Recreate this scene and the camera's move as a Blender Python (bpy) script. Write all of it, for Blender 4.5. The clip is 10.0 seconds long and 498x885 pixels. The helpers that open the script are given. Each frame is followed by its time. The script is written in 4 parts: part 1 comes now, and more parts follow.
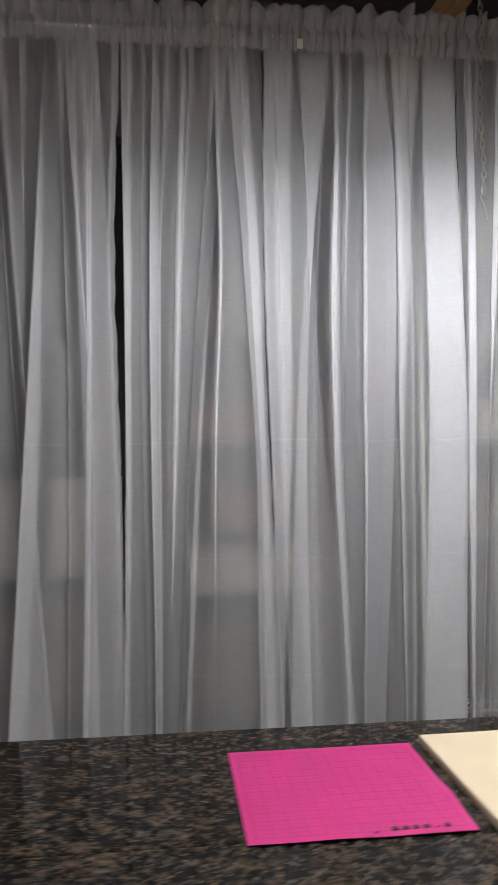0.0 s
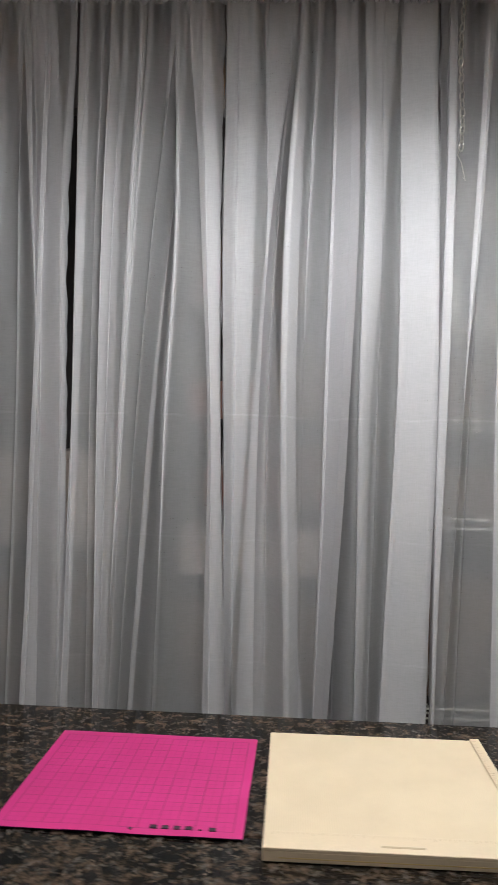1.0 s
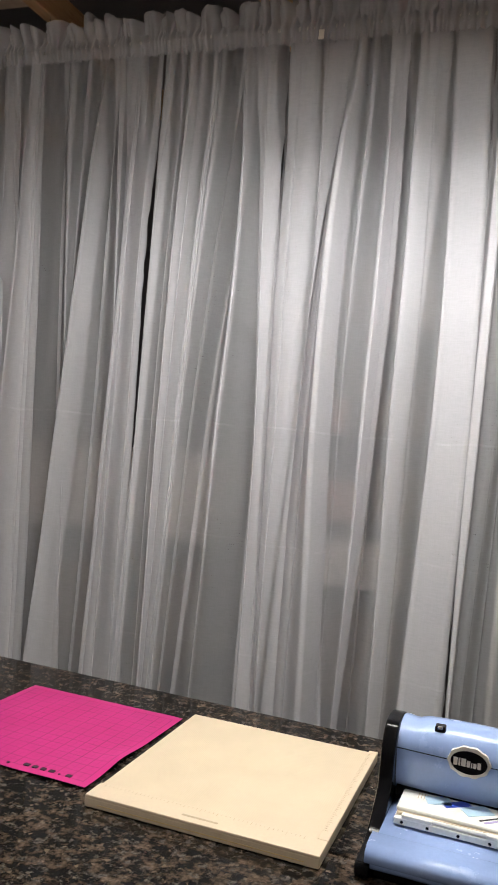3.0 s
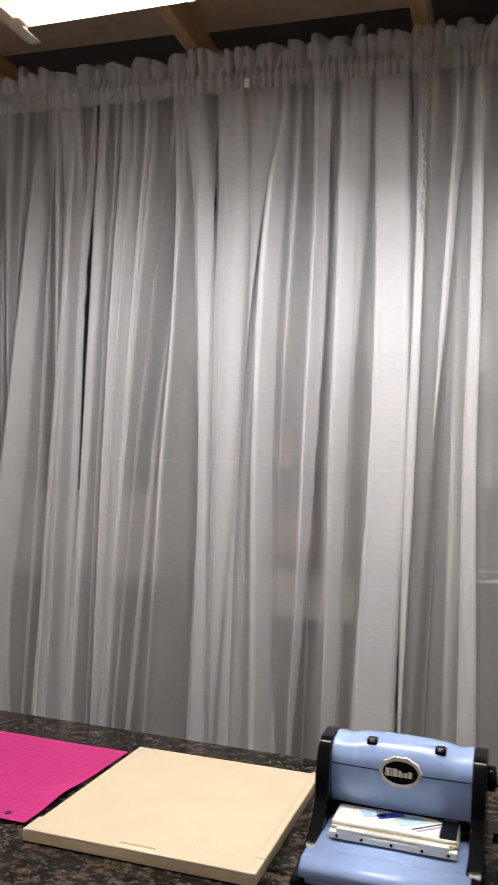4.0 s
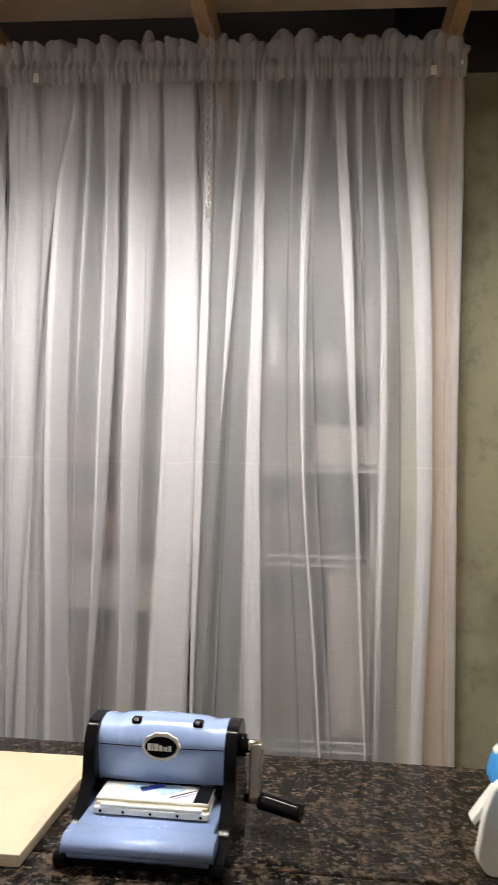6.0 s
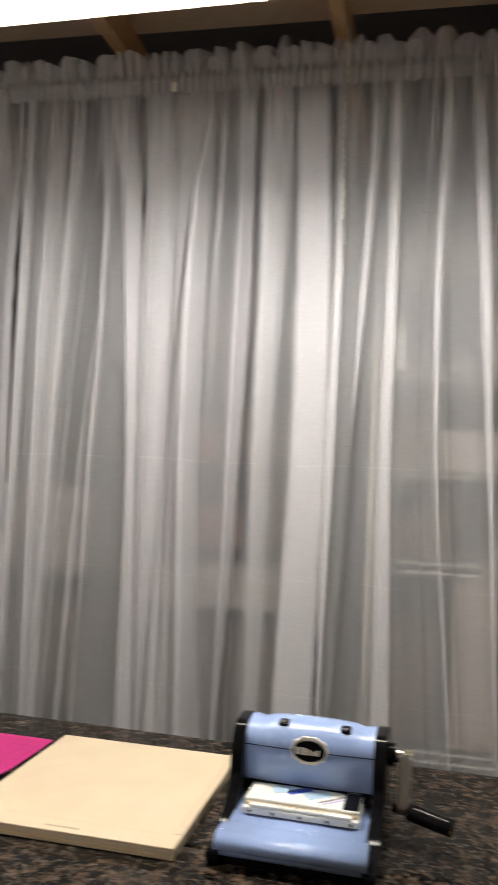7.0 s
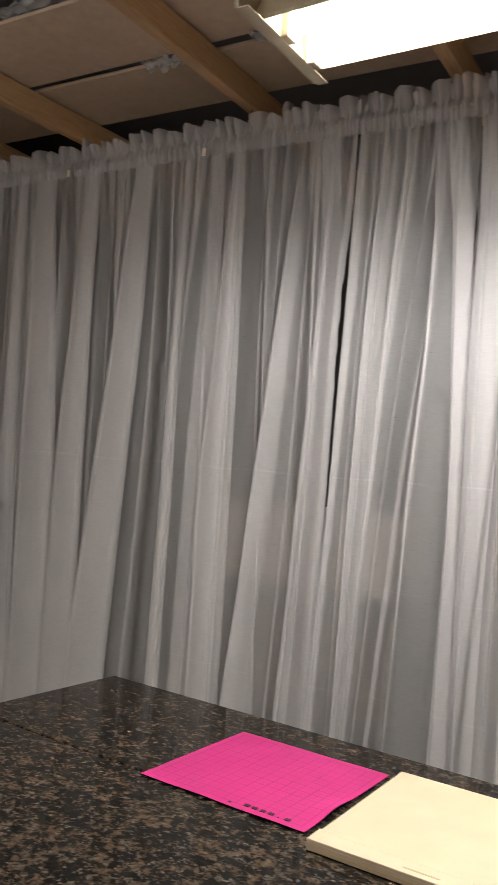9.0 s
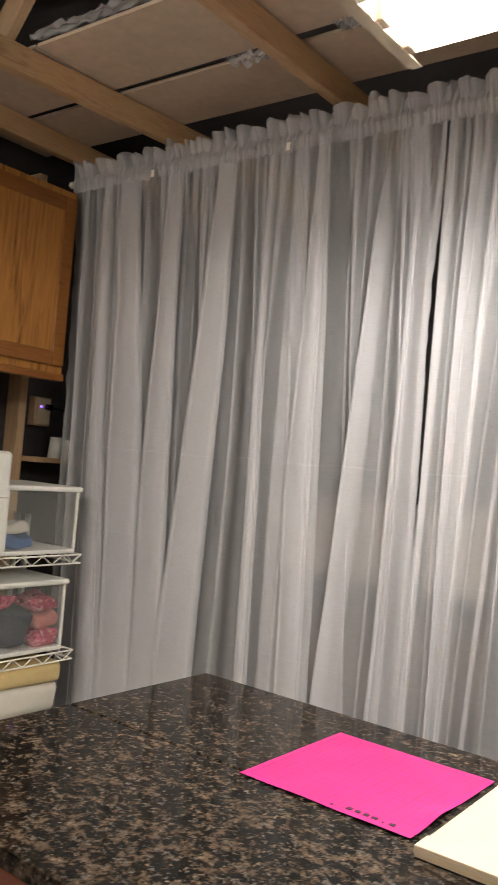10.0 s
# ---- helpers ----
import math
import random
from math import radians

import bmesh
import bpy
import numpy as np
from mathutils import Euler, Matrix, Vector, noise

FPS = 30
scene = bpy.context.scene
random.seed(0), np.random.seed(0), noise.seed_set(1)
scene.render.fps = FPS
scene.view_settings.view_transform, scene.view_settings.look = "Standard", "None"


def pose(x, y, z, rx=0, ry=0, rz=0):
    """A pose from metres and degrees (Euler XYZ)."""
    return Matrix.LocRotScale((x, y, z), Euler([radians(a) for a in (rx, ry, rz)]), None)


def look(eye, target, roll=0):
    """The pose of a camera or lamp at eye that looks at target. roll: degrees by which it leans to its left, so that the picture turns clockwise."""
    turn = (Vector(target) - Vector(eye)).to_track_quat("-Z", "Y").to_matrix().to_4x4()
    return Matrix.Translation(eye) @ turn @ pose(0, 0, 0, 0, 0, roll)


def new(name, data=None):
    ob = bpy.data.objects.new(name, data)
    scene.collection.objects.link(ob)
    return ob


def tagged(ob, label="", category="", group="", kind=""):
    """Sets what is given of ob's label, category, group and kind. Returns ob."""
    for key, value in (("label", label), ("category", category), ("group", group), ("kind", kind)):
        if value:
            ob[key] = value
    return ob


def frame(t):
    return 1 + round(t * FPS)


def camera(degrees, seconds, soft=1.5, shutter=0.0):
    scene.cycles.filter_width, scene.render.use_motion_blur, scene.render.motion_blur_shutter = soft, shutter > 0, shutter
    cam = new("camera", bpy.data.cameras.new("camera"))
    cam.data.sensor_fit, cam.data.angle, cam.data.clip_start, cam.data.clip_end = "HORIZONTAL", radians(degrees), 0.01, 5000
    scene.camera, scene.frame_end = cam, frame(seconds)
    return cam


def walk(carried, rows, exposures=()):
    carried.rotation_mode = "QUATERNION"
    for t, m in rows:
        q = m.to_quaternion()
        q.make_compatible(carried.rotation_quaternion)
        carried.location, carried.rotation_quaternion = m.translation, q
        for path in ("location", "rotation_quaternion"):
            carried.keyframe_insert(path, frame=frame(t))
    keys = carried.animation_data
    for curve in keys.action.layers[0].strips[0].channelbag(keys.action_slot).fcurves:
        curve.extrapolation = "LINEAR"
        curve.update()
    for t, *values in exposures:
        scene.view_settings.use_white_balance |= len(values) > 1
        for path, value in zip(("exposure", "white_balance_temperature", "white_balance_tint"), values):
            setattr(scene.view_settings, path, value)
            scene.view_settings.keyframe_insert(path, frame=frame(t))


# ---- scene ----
import collections

cam = camera(34.1, 10.0, shutter=0.6)
PATH = [
    (0, (-0.082, -0.339, 1.456), (0.183, 1.643, 1.459), -0.9),
    (0.5, (0.166, -0.267, 1.44), (0.317, 1.727, 1.422), 2.0),
    (1, (0.428, -0.266, 1.424), (0.344, 1.732, 1.396), 1.3),
    (1.5, (0.686, -0.293, 1.428), (0.366, 1.68, 1.37), 2.2),
    (2, (0.874, -0.265, 1.45), (0.438, 1.687, 1.436), 3.7),
    (2.5, (0.94, -0.278, 1.457), (0.325, 1.625, 1.415), 4.9),
    (2.7, (0.954, -0.294, 1.462), (0.299, 1.594, 1.405), 5.3),
    (3.8, (1.039, -0.318, 1.44), (0.415, 1.581, 1.512), 2.7),
    (4, (1.047, -0.322, 1.437), (0.459, 1.588, 1.512), 2.4),
    (4.5, (1.059, -0.323, 1.439), (0.514, 1.6, 1.496), 2.1),
    (5, (1.066, -0.317, 1.439), (0.594, 1.625, 1.484), 1.6),
    (5.2, (1.081, -0.318, 1.442), (0.688, 1.642, 1.487), 1.6),
    (6.3, (1.173, -0.393, 1.458), (1.011, 1.6, 1.516), 1.3),
    (6.5, (1.142, -0.388, 1.453), (0.935, 1.601, 1.509), 1.8),
    (7, (1.085, -0.388, 1.455), (0.658, 1.565, 1.511), 2.5),
    (7.5, (1.032, -0.379, 1.444), (0.379, 1.511, 1.506), 3.7),
    (8, (0.985, -0.389, 1.446), (0.185, 1.443, 1.502), 4.6),
    (8.5, (0.951, -0.401, 1.445), (0.011, 1.363, 1.513), 5.0),
    (9, (0.937, -0.407, 1.451), (-0.104, 1.299, 1.526), 5.2),
    (9.5, (0.918, -0.406, 1.448), (-0.207, 1.246, 1.525), 5.1),
    (10, (0.893, -0.408, 1.444), (-0.301, 1.195, 1.498), 4.9),
]
EXPOSURES = [(0.0, -0.02, 5950, 8), (0.5, 0.05, 6050, 8), (1.0, -0.14, 6050, 8), (1.5, -0.03, 6050, 8), (3.0, 0.05, 6250, 10), (4.5, 0.05, 6350, 11), (6.5, 0.3, 6550, 10), (7.0, 0.05, 6600, 10), (8.0, 0.0, 6600, 10), (8.5, 0.12, 6600, 10), (9.5, 0.58, 6600, 10), (10.0, 0.88, 6700, 10)]
walk(cam, [(t, look(eye, target, roll)) for t, eye, target, roll in PATH], EXPOSURES)

# ---- world and light ----
world = bpy.data.worlds.new("room_air")
scene.world = world
world.use_nodes = True
world.node_tree.nodes["Background"].inputs[0].default_value = (0.9, 0.85, 0.8, 1)
world.node_tree.nodes["Background"].inputs[1].default_value = 0.02
TUBE_STRENGTH = 89.0


# ---- materials ----
class Mat:
    """A small wrapper round a node material."""

    def __init__(self, name, rough=0.6, metal=0.0, color=(0.5, 0.5, 0.5), spec=0.5):
        self.m = bpy.data.materials.new(name)
        self.m.use_nodes = True
        self.t = self.m.node_tree
        self.b = self.t.nodes["Principled BSDF"]
        self.b.inputs["Roughness"].default_value = rough
        self.b.inputs["Metallic"].default_value = metal
        self.b.inputs["Specular IOR Level"].default_value = spec
        self.b.inputs["Base Color"].default_value = (*color, 1)
        self.co = self.t.nodes.new("ShaderNodeTexCoord").outputs["Object"]

    def node(self, kind, **values):
        n = self.t.nodes.new(kind)
        for k, v in values.items():
            n.inputs[k.replace("_", " ")].default_value = v
        return n

    def link(self, a, b):
        self.t.links.new(a, b)

    def scaled(self, sx, sy, sz):
        n = self.t.nodes.new("ShaderNodeMapping")
        n.inputs["Scale"].default_value = (sx, sy, sz)
        self.link(self.co, n.inputs["Vector"])
        return n.outputs[0]

    def noise(self, scale, detail=4.0, rough=0.6, at=None, distort=0.0):
        n = self.node("ShaderNodeTexNoise", Scale=scale, Detail=detail, Roughness=rough, Distortion=distort)
        self.link(at or self.co, n.inputs["Vector"])
        return n.outputs["Fac"]

    def ramp(self, fac, stops, mode="LINEAR"):
        n = self.t.nodes.new("ShaderNodeValToRGB")
        n.color_ramp.interpolation = mode
        while len(n.color_ramp.elements) < len(stops):
            n.color_ramp.elements.new(0.5)
        for e, (p, c) in zip(n.color_ramp.elements, stops):
            e.position, e.color = p, (*c, 1) if len(c) == 3 else c
        self.link(fac, n.inputs[0])
        return n.outputs[0]

    def mix(self, fac, a, b, mode="MIX"):
        n = self.t.nodes.new("ShaderNodeMixRGB")
        n.blend_type = mode
        for k, v in ((0, fac), (1, a), (2, b)):
            if isinstance(v, (int, float)):
                n.inputs[k].default_value = v
            elif isinstance(v, tuple):
                n.inputs[k].default_value = (*v, 1)
            else:
                self.link(v, n.inputs[k])
        return n.outputs[0]

    def math(self, op, a, b=0.0):
        n = self.t.nodes.new("ShaderNodeMath")
        n.operation = op
        for k, v in ((0, a), (1, b)):
            if isinstance(v, (int, float)):
                n.inputs[k].default_value = v
            else:
                self.link(v, n.inputs[k])
        return n.outputs[0]

    def bump(self, height, strength, distance):
        n = self.node("ShaderNodeBump", Strength=strength, Distance=distance)
        self.link(height, n.inputs["Height"])
        self.link(n.outputs[0], self.b.inputs["Normal"])

    def color(self, socket):
        self.link(socket, self.b.inputs["Base Color"])

    def rough(self, socket):
        self.link(socket, self.b.inputs["Roughness"])


def plain(name, color, rough=0.5, metal=0.0, vary=0.12, scale=25.0, bump=0.05, spec=0.5):
    """Paint, plastic or metal with a slight unevenness of tone, gloss and surface."""
    m = Mat(name, rough, metal, color, spec)
    n1, n2 = m.noise(scale), m.noise(scale * 9, 3)
    both = m.mix(0.5, n1, n2)
    dark = tuple(c * (1 - vary) for c in color)
    light = tuple(min(1, c * (1 + vary)) for c in color)
    m.color(m.ramp(both, [(0.3, dark), (0.7, light)]))
    m.rough(m.ramp(n1, [(0.3, (rough * 0.85,) * 3), (0.7, (min(1, rough * 1.15),) * 3)]))
    if bump:
        m.bump(n2, bump, 0.001)
    return m.m


def wood(name, dark, light, axis="y", rough=0.5, scale=1.0):
    m = Mat(name, rough)
    s = {"x": (2, 28, 28), "y": (28, 2, 28), "z": (28, 28, 2)}[axis]
    at = m.scaled(*(v * scale for v in s))
    g = m.noise(1.4, 8, 0.65, at, 1.2)
    fine = m.noise(6.0, 5, 0.7, at)
    c = m.mix(0.35, m.ramp(g, [(0.32, dark), (0.5, light), (0.68, tuple(0.8 * v for v in light))]), m.ramp(fine, [(0.35, dark), (0.65, light)]))
    m.color(c)
    m.bump(fine, 0.15, 0.001)
    return m.m


def granite():
    """Laminate printed like polished brown granite: crowded irregular flecks on black."""
    m = Mat("granite_laminate", 0.06, 0, (0.03, 0.03, 0.03), 0.10)

    def warped(amount, scale):
        n3 = m.node("ShaderNodeTexNoise", Scale=scale, Detail=4.0)
        m.link(m.co, n3.inputs["Vector"])
        sc = m.t.nodes.new("ShaderNodeVectorMath")
        sc.operation = "SCALE"
        sc.inputs["Scale"].default_value = amount
        m.link(n3.outputs["Color"], sc.inputs[0])
        add = m.t.nodes.new("ShaderNodeVectorMath")
        add.operation = "ADD"
        m.link(m.co, add.inputs[0])
        m.link(sc.outputs[0], add.inputs[1])
        return add.outputs[0]

    def cells(scale, at, stops):
        v = m.node("ShaderNodeTexVoronoi", Scale=scale)
        m.link(at, v.inputs["Vector"])
        one = m.t.nodes.new("ShaderNodeSeparateColor")
        m.link(v.outputs["Color"], one.inputs[0])
        return m.ramp(one.outputs[0], stops, "CONSTANT")
    black = (0.004, 0.004, 0.0042)
    at = warped(0.004, 120.0)
    brown = m.noise(46, 6, 0.70, at)
    far = m.t.nodes.new("ShaderNodeVectorMath")
    far.operation = "ADD"
    far.inputs[1].default_value = (7.3, 2.1, 4.4)
    m.link(at, far.inputs[0])
    grey = m.noise(66, 6, 0.68, far.outputs[0])
    col = m.ramp(brown, [(0.43, black), (0.51, (0.018, 0.013, 0.009)), (0.58, (0.054, 0.037, 0.026)), (0.66, (0.095, 0.068, 0.049)), (0.76, (0.21, 0.165, 0.13))])
    col = m.mix(m.ramp(grey, [(0.54, (0, 0, 0)), (0.60, (1, 1, 1))]), col, m.ramp(m.noise(140, 3), [(0.4, (0.018, 0.016, 0.015)), (0.6, (0.085, 0.074, 0.063))]))
    fleck = cells(190.0, at, [(0.0, (0, 0, 0)), (0.93, (0.5, 0.5, 0.5))])
    col = m.mix(fleck, col, m.ramp(m.noise(90, 2), [(0.45, black), (0.6, (0.17, 0.125, 0.09))]))
    m.color(col)
    m.rough(m.ramp(m.noise(9, 5), [(0.3, (0.035,) * 3), (0.7, (0.08,) * 3)]))
    m.bump(m.noise(420, 2), 0.03, 0.0005)
    return m.m


def sheer(name, cover, tone):
    """Thin voile: threads with open gaps between, crossed by thicker slubs."""
    m = Mat(name)
    t = m.t
    t.nodes.remove(m.b)
    slub = m.noise(1.0, 3, 0.65, m.scaled(38, 38, 360))
    slub2 = m.noise(1.0, 3, 0.65, m.scaled(420, 420, 34))
    cloud = m.noise(4, 3)
    k = m.math("ADD", m.math("MULTIPLY", slub, 0.07), m.math("ADD", m.math("MULTIPLY", slub2, 0.05), m.math("MULTIPLY", cloud, 0.05)))
    cov = m.math("ADD", m.math("SUBTRACT", k, 0.085), cover)
    # pressed packing creases, where the threads lie closer
    sep = t.nodes.new("ShaderNodeSeparateXYZ")
    m.link(m.co, sep.inputs[0])
    broken = m.ramp(m.noise(11.0, 3), [(0.42, (0, 0, 0)), (0.62, (1, 1, 1))])
    height = m.math("ADD", sep.outputs["Z"], m.math("MULTIPLY", m.noise(5.0, 4), 0.03))
    for z, gain in ((1.477, 0.04), (1.160, 0.02), (0.845, 0.02)):
        near = m.math("LESS_THAN", m.math("ABSOLUTE", m.math("SUBTRACT", height, z)), 0.0026)
        cov = m.math("ADD", cov, m.math("MULTIPLY", near, m.math("MULTIPLY", broken, gain)))
    dif = m.node("ShaderNodeBsdfDiffuse", Color=(*tone, 1))
    tra = m.node("ShaderNodeBsdfTranslucent", Color=(*tone, 1))
    both = t.nodes.new("ShaderNodeMixShader")
    both.inputs[0].default_value = 0.2
    m.link(dif.outputs[0], both.inputs[1])
    m.link(tra.outputs[0], both.inputs[2])
    clear = m.node("ShaderNodeBsdfTransparent")
    out = t.nodes.new("ShaderNodeMixShader")
    m.link(cov, out.inputs[0])
    m.link(clear.outputs[0], out.inputs[1])
    m.link(both.outputs[0], out.inputs[2])
    m.link(out.outputs[0], t.nodes["Material Output"].inputs["Surface"])
    return m.m


def concrete(name, tint):
    m = Mat(name, 0.9)
    a, b, c = m.noise(2.2, 6, 0.65), m.noise(14, 6, 0.7), m.noise(90, 4)
    col = m.ramp(a, [(0.36, tuple(0.6 * v for v in tint)), (0.52, tint), (0.75, tuple(1.15 * v for v in tint))])
    col = m.mix(m.ramp(b, [(0.30, (0.55,) * 3), (0.47, (0, 0, 0))]), col, tuple(0.45 * v for v in tint))
    m.color(col)
    m.bump(m.mix(0.5, b, c), 0.4, 0.004)
    return m.m


def emitter(name, color, strength):
    m = bpy.data.materials.new(name)
    m.use_nodes = True
    t = m.node_tree
    t.nodes.remove(t.nodes["Principled BSDF"])
    e = t.nodes.new("ShaderNodeEmission")
    e.inputs[0].default_value, e.inputs[1].default_value = (*color, 1), strength
    t.links.new(e.outputs[0], t.nodes["Material Output"].inputs[0])
    return m


def clear_plastic(name, tint, alpha):
    m = Mat(name, 0.12, 0, tint)
    m.b.inputs["Alpha"].default_value = alpha
    m.rough(m.ramp(m.noise(8, 4), [(0.3, (0.08,) * 3), (0.7, (0.3,) * 3)]))
    return m.m


GRANITE = granite()
VOILE = sheer("white_voile", 0.30, (0.88, 0.86, 0.89))
VOILE_HEM = sheer("white_voile_gathered", 0.34, (0.88, 0.86, 0.89))
WHITE_PAINT = plain("white_enamel", (0.78, 0.76, 0.70), 0.35)
WHITE_PLASTIC = plain("white_plastic", (0.80, 0.79, 0.74), 0.4)
CREAM = plain("cream_plastic", (0.68, 0.555, 0.405), 0.42, vary=0.05)
BEIGE_DARK = plain("cream_plastic_slot", (0.46, 0.36, 0.24), 0.5)
INK_BEIGE = plain("moulded_tick", (0.55, 0.43, 0.28), 0.5)
BLACK_PLASTIC = plain("black_plastic", (0.005, 0.005, 0.006), 0.13, bump=0, spec=0.16)
BLACK_INK = plain("black_ink", (0.012, 0.010, 0.012), 0.5)
BLUE_PLASTIC = plain("periwinkle_plastic", (0.29, 0.39, 0.66), 0.25, vary=0.05, bump=0.02)
BLUE_DARK = plain("deep_blue_print", (0.02, 0.05, 0.42), 0.4)
BLUE_PALE = plain("pale_blue_print", (0.45, 0.62, 0.75), 0.4)
PURPLE_PALE = plain("pale_violet_print", (0.45, 0.36, 0.62), 0.4)
SKY_PLASTIC = plain("bright_blue_plastic", (0.03, 0.27, 0.68), 0.3, vary=0.06)
NAVY_PLASTIC = plain("navy_plastic", (0.01, 0.02, 0.06), 0.3)
STEEL = plain("dull_steel", (0.42, 0.40, 0.37), 0.32, 1.0)
CHROME = plain("bright_steel", (0.75, 0.73, 0.70), 0.18, 1.0)
FADED_RED = plain("faded_red_card", (0.24, 0.125, 0.10), 0.85)
REFLECTOR = plain("cream_enamel", (0.52, 0.46, 0.33), 0.45)
PINE = wood("pine_timber", (0.36, 0.20, 0.09), (0.57, 0.37, 0.20), "y", 0.6)
PINE_UP = wood("pine_post", (0.40, 0.25, 0.13), (0.58, 0.39, 0.23), "z", 0.6)
OAK = wood("oak_door", (0.13, 0.036, 0.005), (0.53, 0.235, 0.055), "z", 0.38, 0.55)
OAK_RAIL = wood("oak_rail", (0.17, 0.055, 0.010), (0.30, 0.115, 0.025), "y", 0.38)
CHERRY = wood("cherry_apron", (0.09, 0.022, 0.012), (0.18, 0.05, 0.025), "x", 0.4)
BOARD = plain("ceiling_board", (0.58, 0.45, 0.34), 0.85, vary=0.14, scale=3.0)
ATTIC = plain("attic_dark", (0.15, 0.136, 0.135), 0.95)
INSULATION = plain("grey_insulation", (0.20, 0.19, 0.20), 0.95, vary=0.35, scale=6.0, bump=0.6)
CONCRETE = concrete("bare_concrete", (0.40, 0.37, 0.26))
# unseen south wall and floor are kept pale to bounce light back
PALE_BOUNCE = concrete("pale_bounce_wall", (0.62, 0.59, 0.54))
FLOOR = concrete("floor_concrete", (0.34, 0.30, 0.26))
# near-black base puts the lack of light back there into the colour
UNLIT_DARK = plain("unlit_dark_surface", (0.035, 0.03, 0.03), 0.95, vary=0.3, scale=3)
TUBE = emitter("fluorescent_glass", (1.0, 0.975, 0.92), TUBE_STRENGTH)
# half-strength tubes for the added fill batten
TUBE_FILL = emitter("fill_fluorescent_glass", (1.0, 0.965, 0.90), TUBE_STRENGTH * 0.50)
PLASTIC_FILM = clear_plastic("thin_plastic_film", (0.8, 0.8, 0.82), 0.45)
BIN_CLEAR = clear_plastic("clear_bin_plastic", (0.62, 0.63, 0.60), 0.09)
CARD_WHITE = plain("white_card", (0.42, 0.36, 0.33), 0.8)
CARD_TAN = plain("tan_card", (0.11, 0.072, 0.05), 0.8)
CLOTH_SALMON = plain("salmon_cloth", (0.52, 0.17, 0.15), 0.9, vary=0.3, scale=30, bump=0.5)
CLOTH_NAVY = plain("navy_cloth", (0.02, 0.024, 0.04), 0.9, bump=0.5)
CLOTH_YELLOW = plain("straw_cloth", (0.66, 0.50, 0.24), 0.9, vary=0.15, scale=20, bump=0.4)
CLOTH_WHITE = plain("white_cloth", (0.70, 0.66, 0.58), 0.9, vary=0.08, scale=20, bump=0.4)
CLOTH_BLUE = plain("blue_cloth", (0.06, 0.13, 0.30), 0.9, bump=0.4)


def pink_mat():
    m = Mat("pink_vinyl", 0.5)
    sep = m.t.nodes.new("ShaderNodeSeparateXYZ")
    m.link(m.co, sep.inputs[0])
    lines = None
    for axis, pitch, width, weight in (("X", 0.0254, 0.032, 1.0), ("Y", 0.0254, 0.032, 1.0), ("X", 0.0127, 0.04, 0.45), ("Y", 0.0127, 0.04, 0.45)):
        f = m.math("FRACT", m.math("ADD", m.math("DIVIDE", sep.outputs[axis], pitch), 0.5))
        d = m.math("MULTIPLY", m.math("LESS_THAN", m.math("ABSOLUTE", m.math("SUBTRACT", f, 0.5)), width), weight)
        lines = d if lines is None else m.math("MAXIMUM", lines, d)
    inside = m.math("MULTIPLY", m.math("LESS_THAN", m.math("ABSOLUTE", sep.outputs["X"]), 0.1535), m.math("LESS_THAN", m.math("ABSOLUTE", sep.outputs["Y"]), 0.1535))
    wear = m.ramp(m.noise(14, 5), [(0.35, (0.4,) * 3), (0.6, (0.9,) * 3)])
    base = m.ramp(m.noise(9, 5), [(0.3, (0.45, 0.017, 0.165)), (0.7, (0.52, 0.023, 0.20))])
    m.color(m.mix(m.math("MULTIPLY", m.math("MULTIPLY", lines, inside), wear), base, (0.20, 0.008, 0.08)))
    m.bump(m.noise(350, 3), 0.1, 0.0005)
    return m.m


def printed_cloth():
    """Cotton printed in pinks, reds, white and a little dark."""
    m = Mat("printed_pink_cloth", 0.9)
    at = m.noise(38, 3, 0.6, None, 1.5)
    m.color(m.ramp(at, [(0.0, (0.03, 0.02, 0.03)), (0.38, (0.40, 0.02, 0.06)), (0.46, (0.55, 0.09, 0.16)), (0.55, (0.62, 0.30, 0.30)), (0.62, (0.48, 0.03, 0.09))], "CONSTANT"))
    m.bump(m.noise(60, 4), 0.5, 0.003)
    return m.m


CLOTH_PINK = printed_cloth()


def scored():
    """Cream plastic with fine parallel grooves."""
    m = Mat("scored_cream_plastic", 0.42)
    m.color(m.ramp(m.noise(12, 4), [(0.3, (0.65, 0.53, 0.38)), (0.7, (0.71, 0.585, 0.425))]))
    w = m.node("ShaderNodeTexWave", Scale=100.0)
    w.bands_direction = "X"
    m.link(m.co, w.inputs["Vector"])
    m.bump(w.outputs["Fac"], 0.25, 0.0008)
    return m.m


PINK = pink_mat()
SCORED = scored()


# ---- building helpers ----
def part(name, bm, material, parent=None, label="", smooth=False):
    me = bpy.data.meshes.new(name)
    bm.to_mesh(me)
    bm.free()
    me.materials.append(material)
    if smooth:
        for p in me.polygons:
            p.use_smooth = len(p.vertices) <= 4
    ob = new(name, me)
    ob.parent = parent
    return tagged(ob, label)


def thing(name, at, label, category, turn=0.0, group="", kind=""):
    ob = new(name)
    ob.empty_display_size = 0.05
    ob.matrix_basis = pose(*at, 0, 0, turn)
    return tagged(ob, label, category, group, kind)


